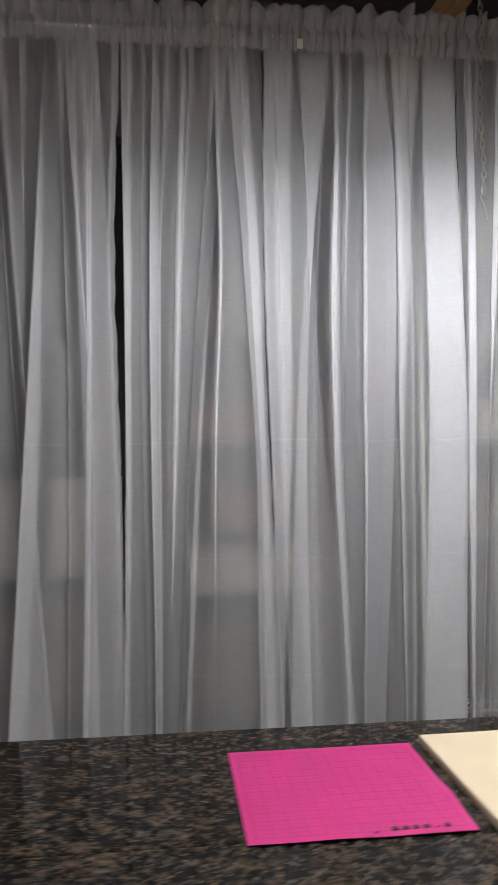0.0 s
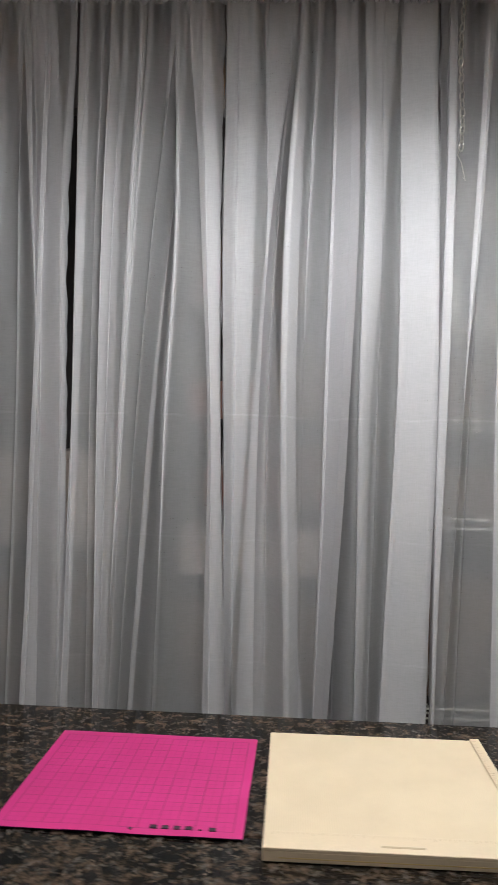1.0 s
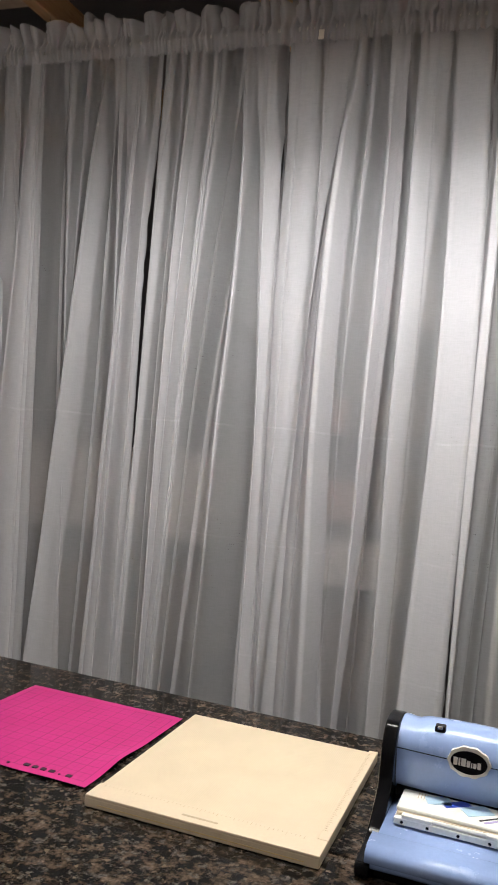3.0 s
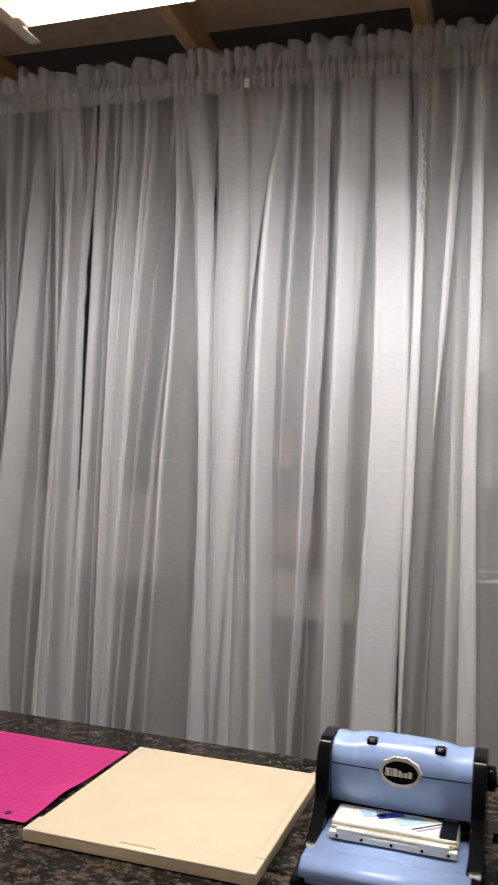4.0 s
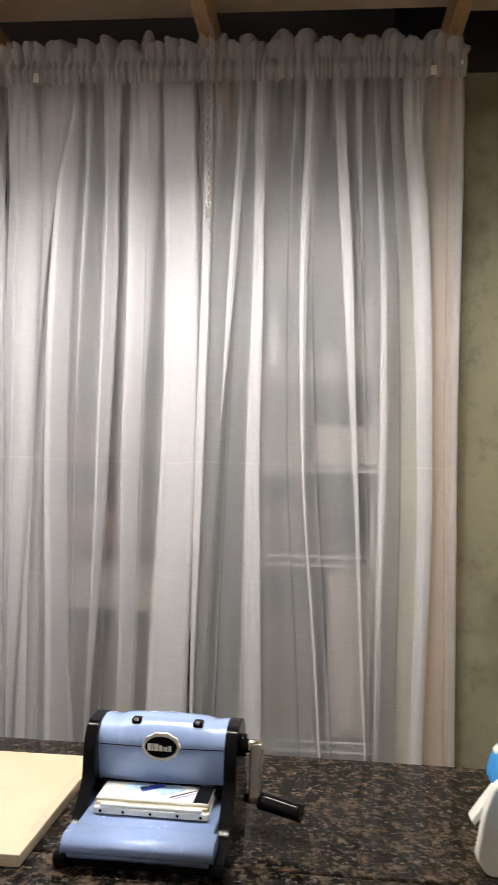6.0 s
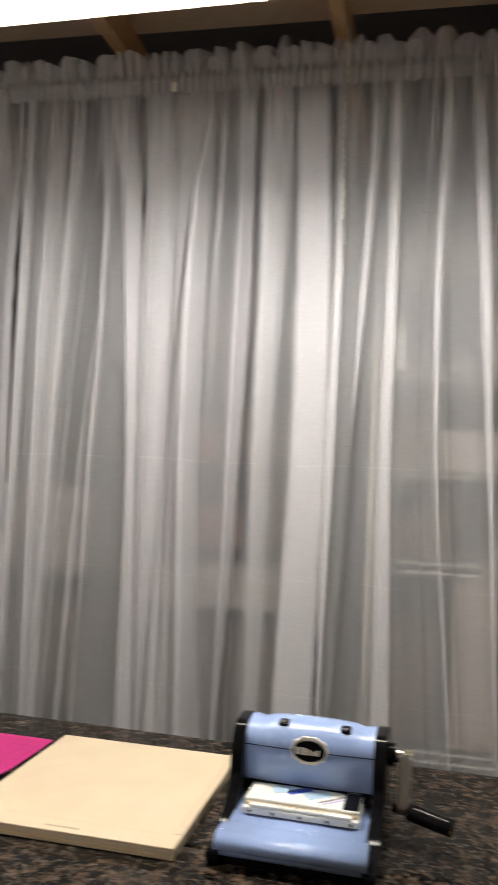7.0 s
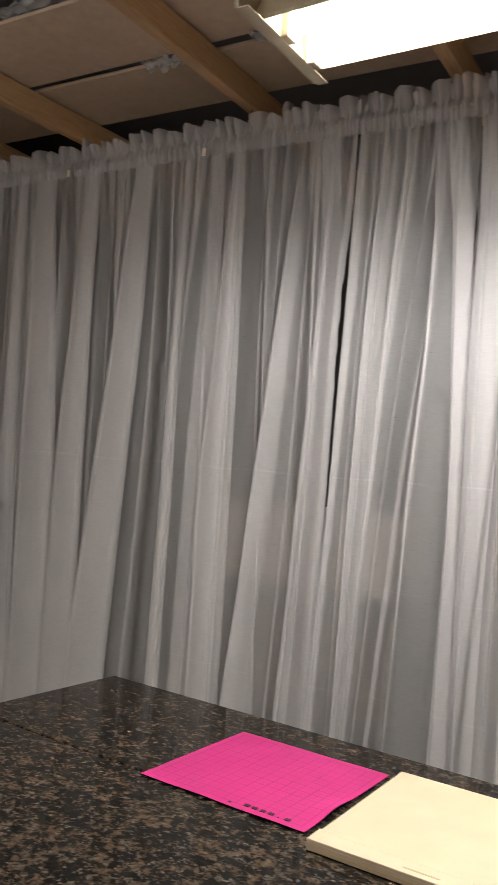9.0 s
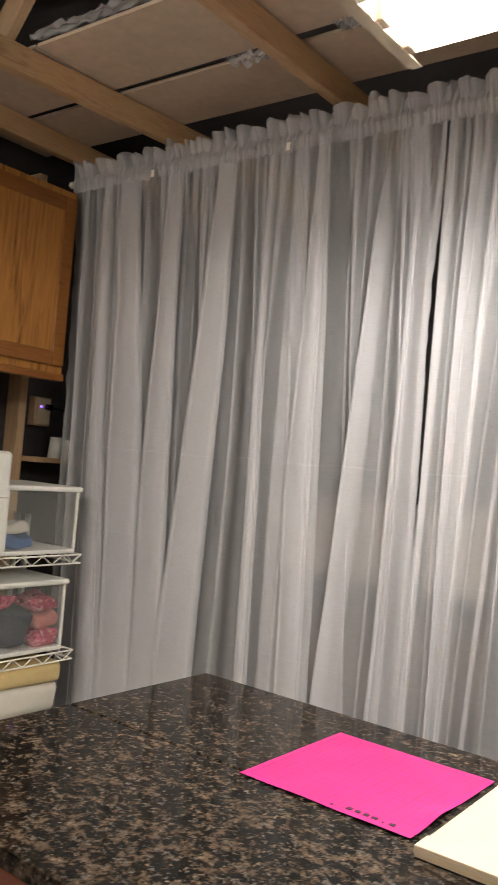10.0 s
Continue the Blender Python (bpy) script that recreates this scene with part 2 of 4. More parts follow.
def box(x0, x1, y0, y1, z0, z1, bevel=0.0, seg=2, bm=None):
    bm = bm or bmesh.new()
    m = Matrix.Translation(((x0 + x1) / 2, (y0 + y1) / 2, (z0 + z1) / 2)) @ Matrix.Diagonal((x1 - x0, y1 - y0, z1 - z0, 1))
    made = bmesh.ops.create_cube(bm, size=1, matrix=m)
    if bevel:
        edges = list({e for v in made["verts"] for e in v.link_edges})
        bmesh.ops.bevel(bm, geom=edges, offset=bevel, segments=seg, affect="EDGES", profile=0.5)
    return bm


def rod(a, b, r, seg=16, bm=None, r2=None):
    bm = bm or bmesh.new()
    a, b = Vector(a), Vector(b)
    d = b - a
    m = Matrix.Translation((a + b) / 2) @ d.to_track_quat("Z", "Y").to_matrix().to_4x4()
    bmesh.ops.create_cone(bm, cap_ends=True, segments=seg, radius1=r, radius2=r if r2 is None else r2, depth=d.length, matrix=m)
    return bm


def prism(outline, x0, x1, bevel=0.0, seg=2, bm=None):
    """An outline of (y, z) pairs drawn out along x."""
    bm = bm or bmesh.new()
    n = len(outline)
    va = [bm.verts.new((x0, y, z)) for y, z in outline]
    vb = [bm.verts.new((x1, y, z)) for y, z in outline]
    fs = [bm.faces.new(va), bm.faces.new(vb[::-1])]
    for i in range(n):
        fs.append(bm.faces.new((va[i], vb[i], vb[(i + 1) % n], va[(i + 1) % n])))
    bmesh.ops.recalc_face_normals(bm, faces=fs)
    if bevel:
        bmesh.ops.bevel(bm, geom=list({e for f in fs for e in f.edges}), offset=bevel, segments=seg, affect="EDGES", profile=0.5)
    return bm


def rounded(outline, radius, steps=4):
    """Rounds the corners of a closed outline of 2D points."""
    out = []
    n = len(outline)
    for i in range(n):
        p, a, b = (Vector(outline[j % n]) for j in (i, i - 1, i + 1))
        u, v = (a - p), (b - p)
        r = min(radius, u.length * 0.45, v.length * 0.45)
        s, e = p + u.normalized() * r, p + v.normalized() * r
        for k in range(steps + 1):
            t = k / steps
            q = (1 - t) ** 2 * s + 2 * t * (1 - t) * p + t * t * e
            out.append((q.x, q.y))
    return out


def sheet(nu, nv, f):
    """A grid of nu by nv points, f(i, j) giving each place."""
    verts = [f(i, j) for j in range(nv) for i in range(nu)]
    faces = [(j * nu + i, j * nu + i + 1, (j + 1) * nu + i + 1, (j + 1) * nu + i) for j in range(nv - 1) for i in range(nu - 1)]
    bm = bmesh.new()
    vs = [bm.verts.new(v) for v in verts]
    for q in faces:
        bm.faces.new([vs[k] for k in q])
    return bm


def tube(points, r, seg=8, bm=None):
    """A bent bar through the points."""
    bm = bm or bmesh.new()
    pts = [Vector(p) for p in points]
    rings = []
    for i, p in enumerate(pts):
        d = (pts[min(i + 1, len(pts) - 1)] - pts[max(i - 1, 0)]).normalized()
        q = d.to_track_quat("Z", "Y")
        rings.append([bm.verts.new(p + q @ Vector((r * math.cos(2 * math.pi * k / seg), r * math.sin(2 * math.pi * k / seg), 0))) for k in range(seg)])
    for a, b in zip(rings, rings[1:]):
        for k in range(seg):
            bm.faces.new((a[k], a[(k + 1) % seg], b[(k + 1) % seg], b[k]))
    bm.faces.new(rings[0][::-1])
    bm.faces.new(rings[-1])
    return bm


def pad(w, d, h, cells=14, lump=0.01, seed=0):
    """A soft folded or stuffed block standing on z = 0."""
    bm = box(-w / 2, w / 2, -d / 2, d / 2, 0, h, min(w, d, h) * 0.3, 3)
    bmesh.ops.subdivide_edges(bm, edges=[e for e in bm.edges if e.calc_length() > 0.05], cuts=4, use_grid_fill=True)
    for v in bm.verts:
        n = noise.noise_vector(Vector((v.co.x * 14 + seed, v.co.y * 14, v.co.z * 14)))
        v.co += n * lump
        v.co.z = max(v.co.z, 0)
    return bm


# ---- the room ----
def slab(name, x0, x1, y0, y1, z0, z1, material, label, category):
    return tagged(part(name, box(x0, x1, y0, y1, z0, z1), material), label, category, kind="structure")


slab("floor", -2.6, 2.3, -2.7, 3.3, -0.1, 0.0, FLOOR, "stained concrete basement floor, paled to bounce light", "floor")
slab("wall_north", -2.6, 1.40, 2.95, 3.1, 0.0, 3.2, UNLIT_DARK, "unfinished wall behind the curtains, near-black for lack of light", "wall")
slab("wall_northeast", 1.40, 2.3, 2.06, 3.1, 0.0, 2.645, CONCRETE, "bare greenish concrete wall with dark stains", "wall")
slab("beam_northeast", 1.40, 2.3, 2.05, 3.1, 2.648, 3.15, UNLIT_DARK, "near-black block filling the dark above the concrete wall", "beam")
slab("wall_east", 2.1, 2.25, -2.6, 2.95, 0.0, 3.2, CONCRETE, "bare concrete side wall", "wall")
slab("wall_west", -2.3, -2.15, -2.6, 2.95, 0.0, 3.2, UNLIT_DARK, "unfinished side wall behind the cabinet, near-black for its dimness", "wall")
slab("wall_south", -2.15, 2.1, -2.6, -2.45, 0.0, 3.2, PALE_BOUNCE, "unseen pale wall closing the room and bouncing light", "wall")


def build_ceiling():
    """Loose boards lying over the joists, with dark gaps between them, under a dark deck."""
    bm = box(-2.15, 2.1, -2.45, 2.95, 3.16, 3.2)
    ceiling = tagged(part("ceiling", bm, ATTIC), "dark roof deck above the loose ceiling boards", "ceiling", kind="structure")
    bm = bmesh.new()
    bays = ((-2.1, -1.34), (-1.325, -0.56), (-0.545, 0.135), (0.15, 0.8), (0.815, 1.5), (1.515, 2.08))
    for k, (a, b) in enumerate(bays):
        cuts = [1.90 + 0.02 * math.sin(3 * k), 1.606, 1.572, 1.225]
        tilt = 0.006 * math.sin(5 * k)
        box(a, b, cuts[1] + tilt, cuts[0], 2.750, 2.762, bm=bm)
        if k < 2:
            box(a, b, cuts[3], cuts[2] + tilt, 2.752, 2.764, bm=bm)
            box(a, b, -2.4, 0.35, 2.752, 2.764, bm=bm)
        else:
            box(a, b, 0.39, cuts[2] + tilt - 0.012 * (k == 2), 2.752, 2.764, bm=bm)
            box(a, b, -2.4, 0.36, 2.752, 2.764, bm=bm)
    tagged(part("ceiling_boards", bm, BOARD), "tan fibreboard panels resting on timber joists with gaps", "ceiling", kind="structure")


build_ceiling()


def joist(x, lean=0.0, z=2.655, y0=-2.4, y1=2.9):
    bm = box(-0.021, 0.021, y0, y1, 0, 0.089, 0.003, 1)
    bmesh.ops.subdivide_edges(bm, edges=[e for e in bm.edges if e.calc_length() > 1], cuts=12)
    for v in bm.verts:
        v.co.x += 0.003 * math.sin(v.co.y * 2.1 + x * 3) + lean * (v.co.y - 1.8)
    ob = part("joist", bm, PINE)
    ob.matrix_basis = pose(x, 0, z)
    return tagged(ob, "knotty pine ceiling joist with a planed face", "joist", "ceiling joists", "structure")


for x, lean, y1 in ((-1.82, 0.0, 2.85), (-1.30, 0.10, 2.85), (-0.535, 0.02, 2.85), (0.165, 0.0, 2.85), (0.815, 0.0, 2.85), (1.50, 0.0, 2.049)):
    joist(x, lean, y1=y1)
bm = box(-0.0445, 0.0445, -0.019, 0.019, 0, 0.85, 0.003, 1)
ob = part("brace", bm, PINE_UP)
ob.matrix_basis = pose(-1.52, 1.14, 2.62, 0, 40, 0)
tagged(ob, "slanting pine roof brace nailed to a joist", "brace", kind="structure")
ob = part("insulation", sheet(30, 20, lambda i, j: (-2.1 + i * 0.055, 0.3 + j * 0.048, 3.03 + 0.05 * noise.noise(Vector((i * 0.35, j * 0.3, 2))))), INSULATION, smooth=True)
tagged(ob, "grey crumpled roof insulation above a missing board", "insulation", kind="structure")
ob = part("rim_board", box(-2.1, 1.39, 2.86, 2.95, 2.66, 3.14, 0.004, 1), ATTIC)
tagged(ob, "dark rim timber on top of the concrete wall", "beam", kind="structure")


# ---- shop light ----
def shop_light():
    t = thing("shop_light", (0.745, 0.884, 2.272), "white metal shop light with two lit fluorescent tubes", "lamp", -1.6)
    half = 0.615
    outline = [(-0.100, 0.0), (-0.103, 0.006), (-0.060, 0.095), (0.060, 0.095), (0.103, 0.006), (0.100, 0.0), (0.097, 0.006), (0.057, 0.089), (-0.057, 0.089), (-0.097, 0.006)]
    part("reflector", prism(outline, -half, half), REFLECTOR, t)
    for s in (-1, 1):
        end = part("end_plate", prism([(-0.152, 0.0), (0.152, 0.0), (0.152, 0.014), (0.08, 0.094), (-0.08, 0.094), (-0.152, 0.014)], s * half, s * (half + 0.010), 0.002, 1), REFLECTOR, t)
        part("end_flange", box(s * (half - 0.012) - 0.012, s * (half - 0.012) + 0.012, -0.152, 0.152, -0.003, -0.0003, 0.001, 1), REFLECTOR, t, "cream folded flange")
        for y in (-0.05, 0.05):
            b = box(s * (half - 0.048) - 0.010, s * (half - 0.048) + 0.010, y - 0.017, y + 0.017, -0.021, 0.06, 0.004)
            part("lamp_holder", b, CREAM, t, "cream tube socket")
    for y in (-0.05, 0.05):
        lamp = part("tube", rod((-half + 0.066, y, 0.006), (half - 0.066, y, 0.006), 0.019, 20), TUBE, t, "glowing warm white tube", True)
        for s in (-1, 1):
            part("tube_cap", rod((s * (half - 0.066), y, 0.006), (s * (half - 0.0582), y, 0.006), 0.0170, 20), WHITE_PLASTIC, lamp, "pale tube cap")
    part("ballast_cover", box(-half + 0.03, half - 0.03, -0.03, 0.03, 0.06, 0.088, 0.004), REFLECTOR, t)
    for x in (-0.58, 0.07):
        for y in (-0.06, 0.06):
            part("hanger", tube([(x, y, 0.09), (x, y * 0.3, 0.25), (x, 0, 0.388)], 0.0018, 6), STEEL, t)


shop_light()


# added lamp out of view, brightening the left side and the ceiling
def fill_batten_light(x, y):
    t = thing("fill_batten_light", (x, y, 2.42), "added unseen twin-tube batten hung under the joists as fill", "lamp")
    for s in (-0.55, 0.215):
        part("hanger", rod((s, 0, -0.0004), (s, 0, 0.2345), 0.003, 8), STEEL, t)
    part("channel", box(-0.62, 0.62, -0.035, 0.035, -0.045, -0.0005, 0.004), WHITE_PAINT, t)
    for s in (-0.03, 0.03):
        part("tube", rod((-0.59, s, -0.068), (0.59, s, -0.068), 0.019, 16), TUBE_FILL, t, "glowing warm white tube", True)
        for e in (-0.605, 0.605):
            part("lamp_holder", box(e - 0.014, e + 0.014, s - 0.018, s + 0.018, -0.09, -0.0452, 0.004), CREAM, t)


fill_batten_light(-0.75, -0.75)


# ---- curtains ----
ROD_Z, ROD_Y = 2.545, 1.80
HEIGHTS = (2.42, 1.95, 1.45, 0.95)
Fold = collections.namedtuple("Fold", "left right y_left y_right turns soft")


def fold(left, right, y_left=0.0, y_right=0.0, turns=1, soft=""):
    """A knife pleat: where its two edges run at the four heights, how far they stand back, how often the cloth turns in it, and which edges are loose."""
    return Fold(left, right, y_left, y_right, turns, soft)


def along(z, values):
    """A smooth line through the values at the four heights."""
    z = min(max(z, 0.6), 2.6)
    h, n = HEIGHTS, len(HEIGHTS)
    slope = [(values[min(i + 1, n - 1)] - values[max(i - 1, 0)]) / (h[min(i + 1, n - 1)] - h[max(i - 1, 0)]) for i in range(n)]
    if z >= h[0]:
        return values[0] + 0.6 * slope[0] * (z - h[0])
    if z <= h[-1]:
        return values[-1] + slope[-1] * (z - h[-1])
    i = next(k for k in range(n - 1) if z >= h[k + 1])
    d = h[i] - h[i + 1]
    u = (z - h[i + 1]) / d
    a, b, ma, mb = values[i + 1], values[i], slope[i + 1] * d, slope[i] * d
    return (2 * u ** 3 - 3 * u ** 2 + 1) * a + (u ** 3 - 2 * u ** 2 + u) * ma + (3 * u ** 2 - 2 * u ** 3) * b + (u ** 3 - u ** 2) * mb


def section(z, start, end, folds, seed):
    """The cloth's line at one height: loose waving runs, and pleats in which it turns back on itself."""
    pts = []
    hang = min(1, max(0, (2.53 - z) / 0.30))
    xs, ys = along(z, start), 0.0

    def run(x, y, k, steps):
        waves = max(1, round(abs(x - xs) / 0.06))
        swing = min(0.010, 0.12 * abs(x - xs) / waves) * math.sin(5 * k + seed + 0.8 * z)
        for i in range(steps):
            u = i / steps
            e = u * u * (3 - 2 * u)
            pts.append((xs + (x - xs) * u, ys + (y - ys) * e + swing * math.sin(math.pi * waves * u)))

    for k, f in enumerate(folds):
        xl, xr = along(z, f.left), along(z, f.right)
        xr = max(xr, xl + 0.0004)
        yl, yr = f.y_left * hang, f.y_right * hang
        run(xl, yl, k, 12)
        w = xr - xl
        for s in range(f.turns):
            il = w * (0.30 * s / f.turns + 0.10 if "l" in f.soft and s else 0.012 * s)
            ir = w * (0.34 * s / f.turns + 0.12 if "r" in f.soft and s else 0.012 * s)
            lift = 0.005 * s
            for i in range(7):
                u = i / 6
                pts.append((xl + il + (w - il - ir) * u, yl + (yr - yl) * u - lift - min(0.004, 0.05 * w) * math.sin(math.pi * u)))
            for i in range(7):
                u = 1 - i / 6
                pts.append((xl + il + (w - il - ir) * u, yl + (yr - yl) * u - lift - 0.0025 - min(0.006, 0.08 * w) * math.sin(math.pi * u)))
        xs, ys = xl, yl - min(0.005 * f.turns, 0.3 * w)
    run(along(z, end), 0.0, 9, 14)
    pts.append((along(z, end), 0.0))
    return pts


def gathered(start, end, folds, seed):
    """Adds the small tucks that run down from the gathered heading and die out between the broad pleats."""
    rnd = random.Random(seed * 17)
    out, here = [], start
    for f in list(folds) + [None]:
        there = f.left if f else end
        count = int(max(0.0, there[0] - here[0]) / 0.075 + rnd.random() * 0.8)
        for k in range(count):
            u = (k + rnd.uniform(0.25, 0.75)) / count
            a = [p + (q - p) * u for p, q in zip(here, there)]
            w = rnd.uniform(0.007, 0.018)
            tail = w * rnd.choice((0.0, 0.0, 0.1, 0.4))
            out.append(Fold(a, (a[0] + w, a[1] + tail, a[2] + 0.2 * tail, a[3]), rnd.uniform(-0.015, 0.01), rnd.uniform(-0.01, 0.02), 1, ""))
        if f:
            out.append(f)
            here = f.left
    return out


CREASES = ((1.462, 0.0022), (1.145, 0.0012), (1.79, 0.0008), (0.83, 0.0012))


def curtain_panel(label, start, end, span, folds, seed, tag_x=None):
    folds = gathered(start, end, folds, seed)
    t = thing("curtain", (0, ROD_Y + 0.025, 0), label, "curtain", group="sheer curtains")
    zs = [2.548 - 2.488 * (j / 110) for j in range(111)]
    rows = [section(z, start, end, folds, seed) for z in zs]
    last = len(rows[0]) - 1

    def place(i, j):
        x, y = rows[j][i]
        z = zs[j]
        top = min(1, max(0, (z - 2.25) / 0.28))
        y = y * (1 - 0.6 * top) + top * (0.006 * math.sin(x * 190 + seed) - 0.018)
        y += 0.012 * noise.noise(Vector((x * 3.0, z * 0.9, seed))) + 0.004 * noise.noise(Vector((x * 22, z * 2.2, seed + 9)))
        for cz, amp in CREASES:
            y -= amp * math.exp(-((z - cz - 0.004 * math.sin(x * 5)) / 0.006) ** 2)
        x += 0.004 * noise.noise(Vector((x * 9, z * 1.6, seed + 4)))
        # the hems at both ends pucker
        rim = math.exp(-min(i, last - i) / 6.0)
        x += 0.005 * rim * noise.noise(Vector((z * 13, seed, 7)))
        y += 0.006 * rim * noise.noise(Vector((z * 17, seed, 3)))
        return (x, y, z)

    cloth = part("cloth", sheet(last + 1, len(zs), place), VOILE, t, smooth=True)
    cloth.data.set_sharp_from_angle(angle=2.2)
    heading(t, *span, seed)
    if tag_x is not None:
        bm = box(tag_x - 0.0075, tag_x + 0.0075, -0.056, -0.0545, 2.500, 2.526, 0.0005, 1)
        part("label", bm, CLOTH_WHITE, t, "small white sewn-in label")


def heading(t, a, b, seed):
    """The rod pocket in tight gathers, and above it the ruffle standing up in loose uneven loops."""
    n = int((b - a) / 0.0028)
    tight, loose = [0.0], [0.0]
    for i in range(n):
        g = min(1, max(0, 0.5 + 1.2 * noise.noise(Vector((i * 0.045, seed, 3)))))
        h = min(1, max(0, 0.5 + 1.4 * noise.noise(Vector((i * 0.022, seed, 8)))))
        tight.append(tight[-1] + 0.0028 * 2 * math.pi / (0.011 + 0.022 * g))
        loose.append(loose[-1] + 0.0028 * 2 * math.pi / (0.030 + 0.055 * h))
    levels = (-0.036, -0.030, -0.022, -0.014, -0.006, 0.002, 0.010, 0.017, 0.024, 0.032, 0.040, 0.048, 0.056, 0.063, 0.069)

    def frill(side):
        def f(i, j):
            x, dz = a + (b - a) * i / n, levels[j]
            up = min(1, max(0, (dz - 0.012) / 0.05))
            hug = math.exp(-((dz - 0.0) / 0.016) ** 2)
            big = noise.noise(Vector((x * 7, seed, side * 2)))
            wob = noise.noise(Vector((x * 19, dz * 12, seed + side)))
            y = -0.025 + side * (0.0095 * hug + 0.003)
            y += (0.005 + 0.006 * abs(wob)) * (1 - 0.5 * up) * math.sin(tight[i] + 1.3 * wob)
            y += up * (0.025 + 0.014 * big) * math.sin(loose[i] + side * 0.7 + 1.1 * wob) - 0.010 * up * (0.4 + big)
            z = ROD_Z + dz * (1 + 0.5 * up * big) + up * 0.011 * math.cos(loose[i] * 0.5 + side + wob)
            z += (dz < -0.025) * 0.010 * noise.noise(Vector((x * 30, seed, side)))
            return (x + up * (0.010 * math.cos(loose[i] + side) + 0.006 * wob), y, z)
        return sheet(n + 1, len(levels), f)

    part("heading", frill(-1), VOILE_HEM, t, "gathered rod pocket and loose ruffle", True)
    part("heading", frill(1), VOILE_HEM, t, "gathered rod pocket and loose ruffle", True)


W = "long sheer white voile curtain"
curtain_panel(W + " beside the oak cabinet", (-1.765, -1.752, -1.738, -1.715), (-1.135, -1.120, -1.095, -1.072), (-1.765, -1.142), [
    fold((-1.582, -1.559, -1.544, -1.515), (-1.529, -1.507, -1.467, -1.416), -0.015, -0.015, 3, "r"),
    fold((-1.483, -1.448, -1.425, -1.395), (-1.380, -1.322, -1.258, -1.232), -0.015, -0.015, 3, ""),
    fold((-1.228, -1.227, -1.238, -1.220), (-1.153, -1.136, -1.111, -1.086), -0.015, -0.015, 3, ""),
], 1, -1.292)
curtain_panel(W + " with a broad slanting pleat", (-1.150, -1.132, -1.105, -1.085), (-0.660, -0.665, -0.665, -0.660), (-1.146, -0.662), [
    fold((-1.069, -1.031, -0.999, -0.993), (-1.034, -1.022, -0.999, -0.993), -0.015, -0.015, 1, ""),
    fold((-0.993, -1.018, -1.052, -1.079), (-0.906, -0.903, -0.912, -0.921), -0.015, -0.015, 3, ""),
    fold((-0.828, -0.788, -0.752, -0.746), (-0.809, -0.786, -0.752, -0.746), -0.015, -0.015, 1, ""),
    fold((-0.768, -0.758, -0.748, -0.741), (-0.737, -0.731, -0.705, -0.693), -0.015, -0.015, 2, "r"),
    fold((-0.716, -0.718, -0.715, -0.715), (-0.688, -0.707, -0.715, -0.715), -0.015, -0.015, 1, ""),
    fold((-0.628, -0.584, -0.539, -0.532), (-0.608, -0.575, -0.539, -0.532), -0.015, -0.015, 1, ""),
], 2, -0.672)
curtain_panel(W + " ending at an open slit", (-0.668, -0.672, -0.670, -0.662), (-0.124, -0.141, -0.136, -0.130), (-0.668, -0.112), [
    fold((-0.571, -0.575, -0.590, -0.574), (-0.517, -0.493, -0.473, -0.457), -0.015, -0.015, 3, "r"),
    fold((-0.433, -0.400, -0.367, -0.333), (-0.409, -0.394, -0.363, -0.333), -0.015, -0.015, 1, ""),
    fold((-0.316, -0.343, -0.379, -0.411), (-0.314, -0.334, -0.349, -0.377), -0.023, 0.055, 3, "r"),
    fold((-0.262, -0.233, -0.205, -0.201), (-0.243, -0.226, -0.205, -0.201), -0.015, -0.015, 1, ""),
    fold((-0.200, -0.211, -0.220, -0.233), (-0.188, -0.200, -0.209, -0.222), -0.015, -0.015, 1, ""),
    fold((-0.247, -0.244, -0.233, -0.242), (-0.173, -0.155, -0.145, -0.132), 0.055, 0.021, 3, "l"),
], 3)
curtain_panel(W + " with puckered hem at an open slit", (-0.110, -0.116, -0.121, -0.132), (0.256, 0.255, 0.264, 0.280), (-0.115, 0.262), [
    fold((-0.108, -0.114, -0.119, -0.131), (-0.091, -0.098, -0.104, -0.116), -0.008, 0.006, 2, "r"),
    fold((-0.118, -0.118, -0.118, -0.118), (-0.086, -0.118, -0.118, -0.118), -0.015, -0.015, 1, ""),
    fold((-0.036, -0.050, -0.054, -0.053), (-0.018, -0.020, -0.024, -0.030), -0.004, 0.055, 3, ""),
    fold((0.036, 0.017, 0.003, -0.011), (0.051, 0.032, 0.018, -0.011), -0.015, -0.015, 2, "lr"),
    fold((0.159, 0.118, 0.074, 0.045), (0.159, 0.118, 0.087, 0.058), 0.051, 0.055, 1, ""),
    fold((0.126, 0.133, 0.115, 0.106), (0.137, 0.144, 0.126, 0.106), 0.015, 0.018, 2, "lr"),
    fold((0.166, 0.201, 0.229, 0.230), (0.220, 0.251, 0.262, 0.278), 0.029, 0.048, 2, "l"),
], 4)
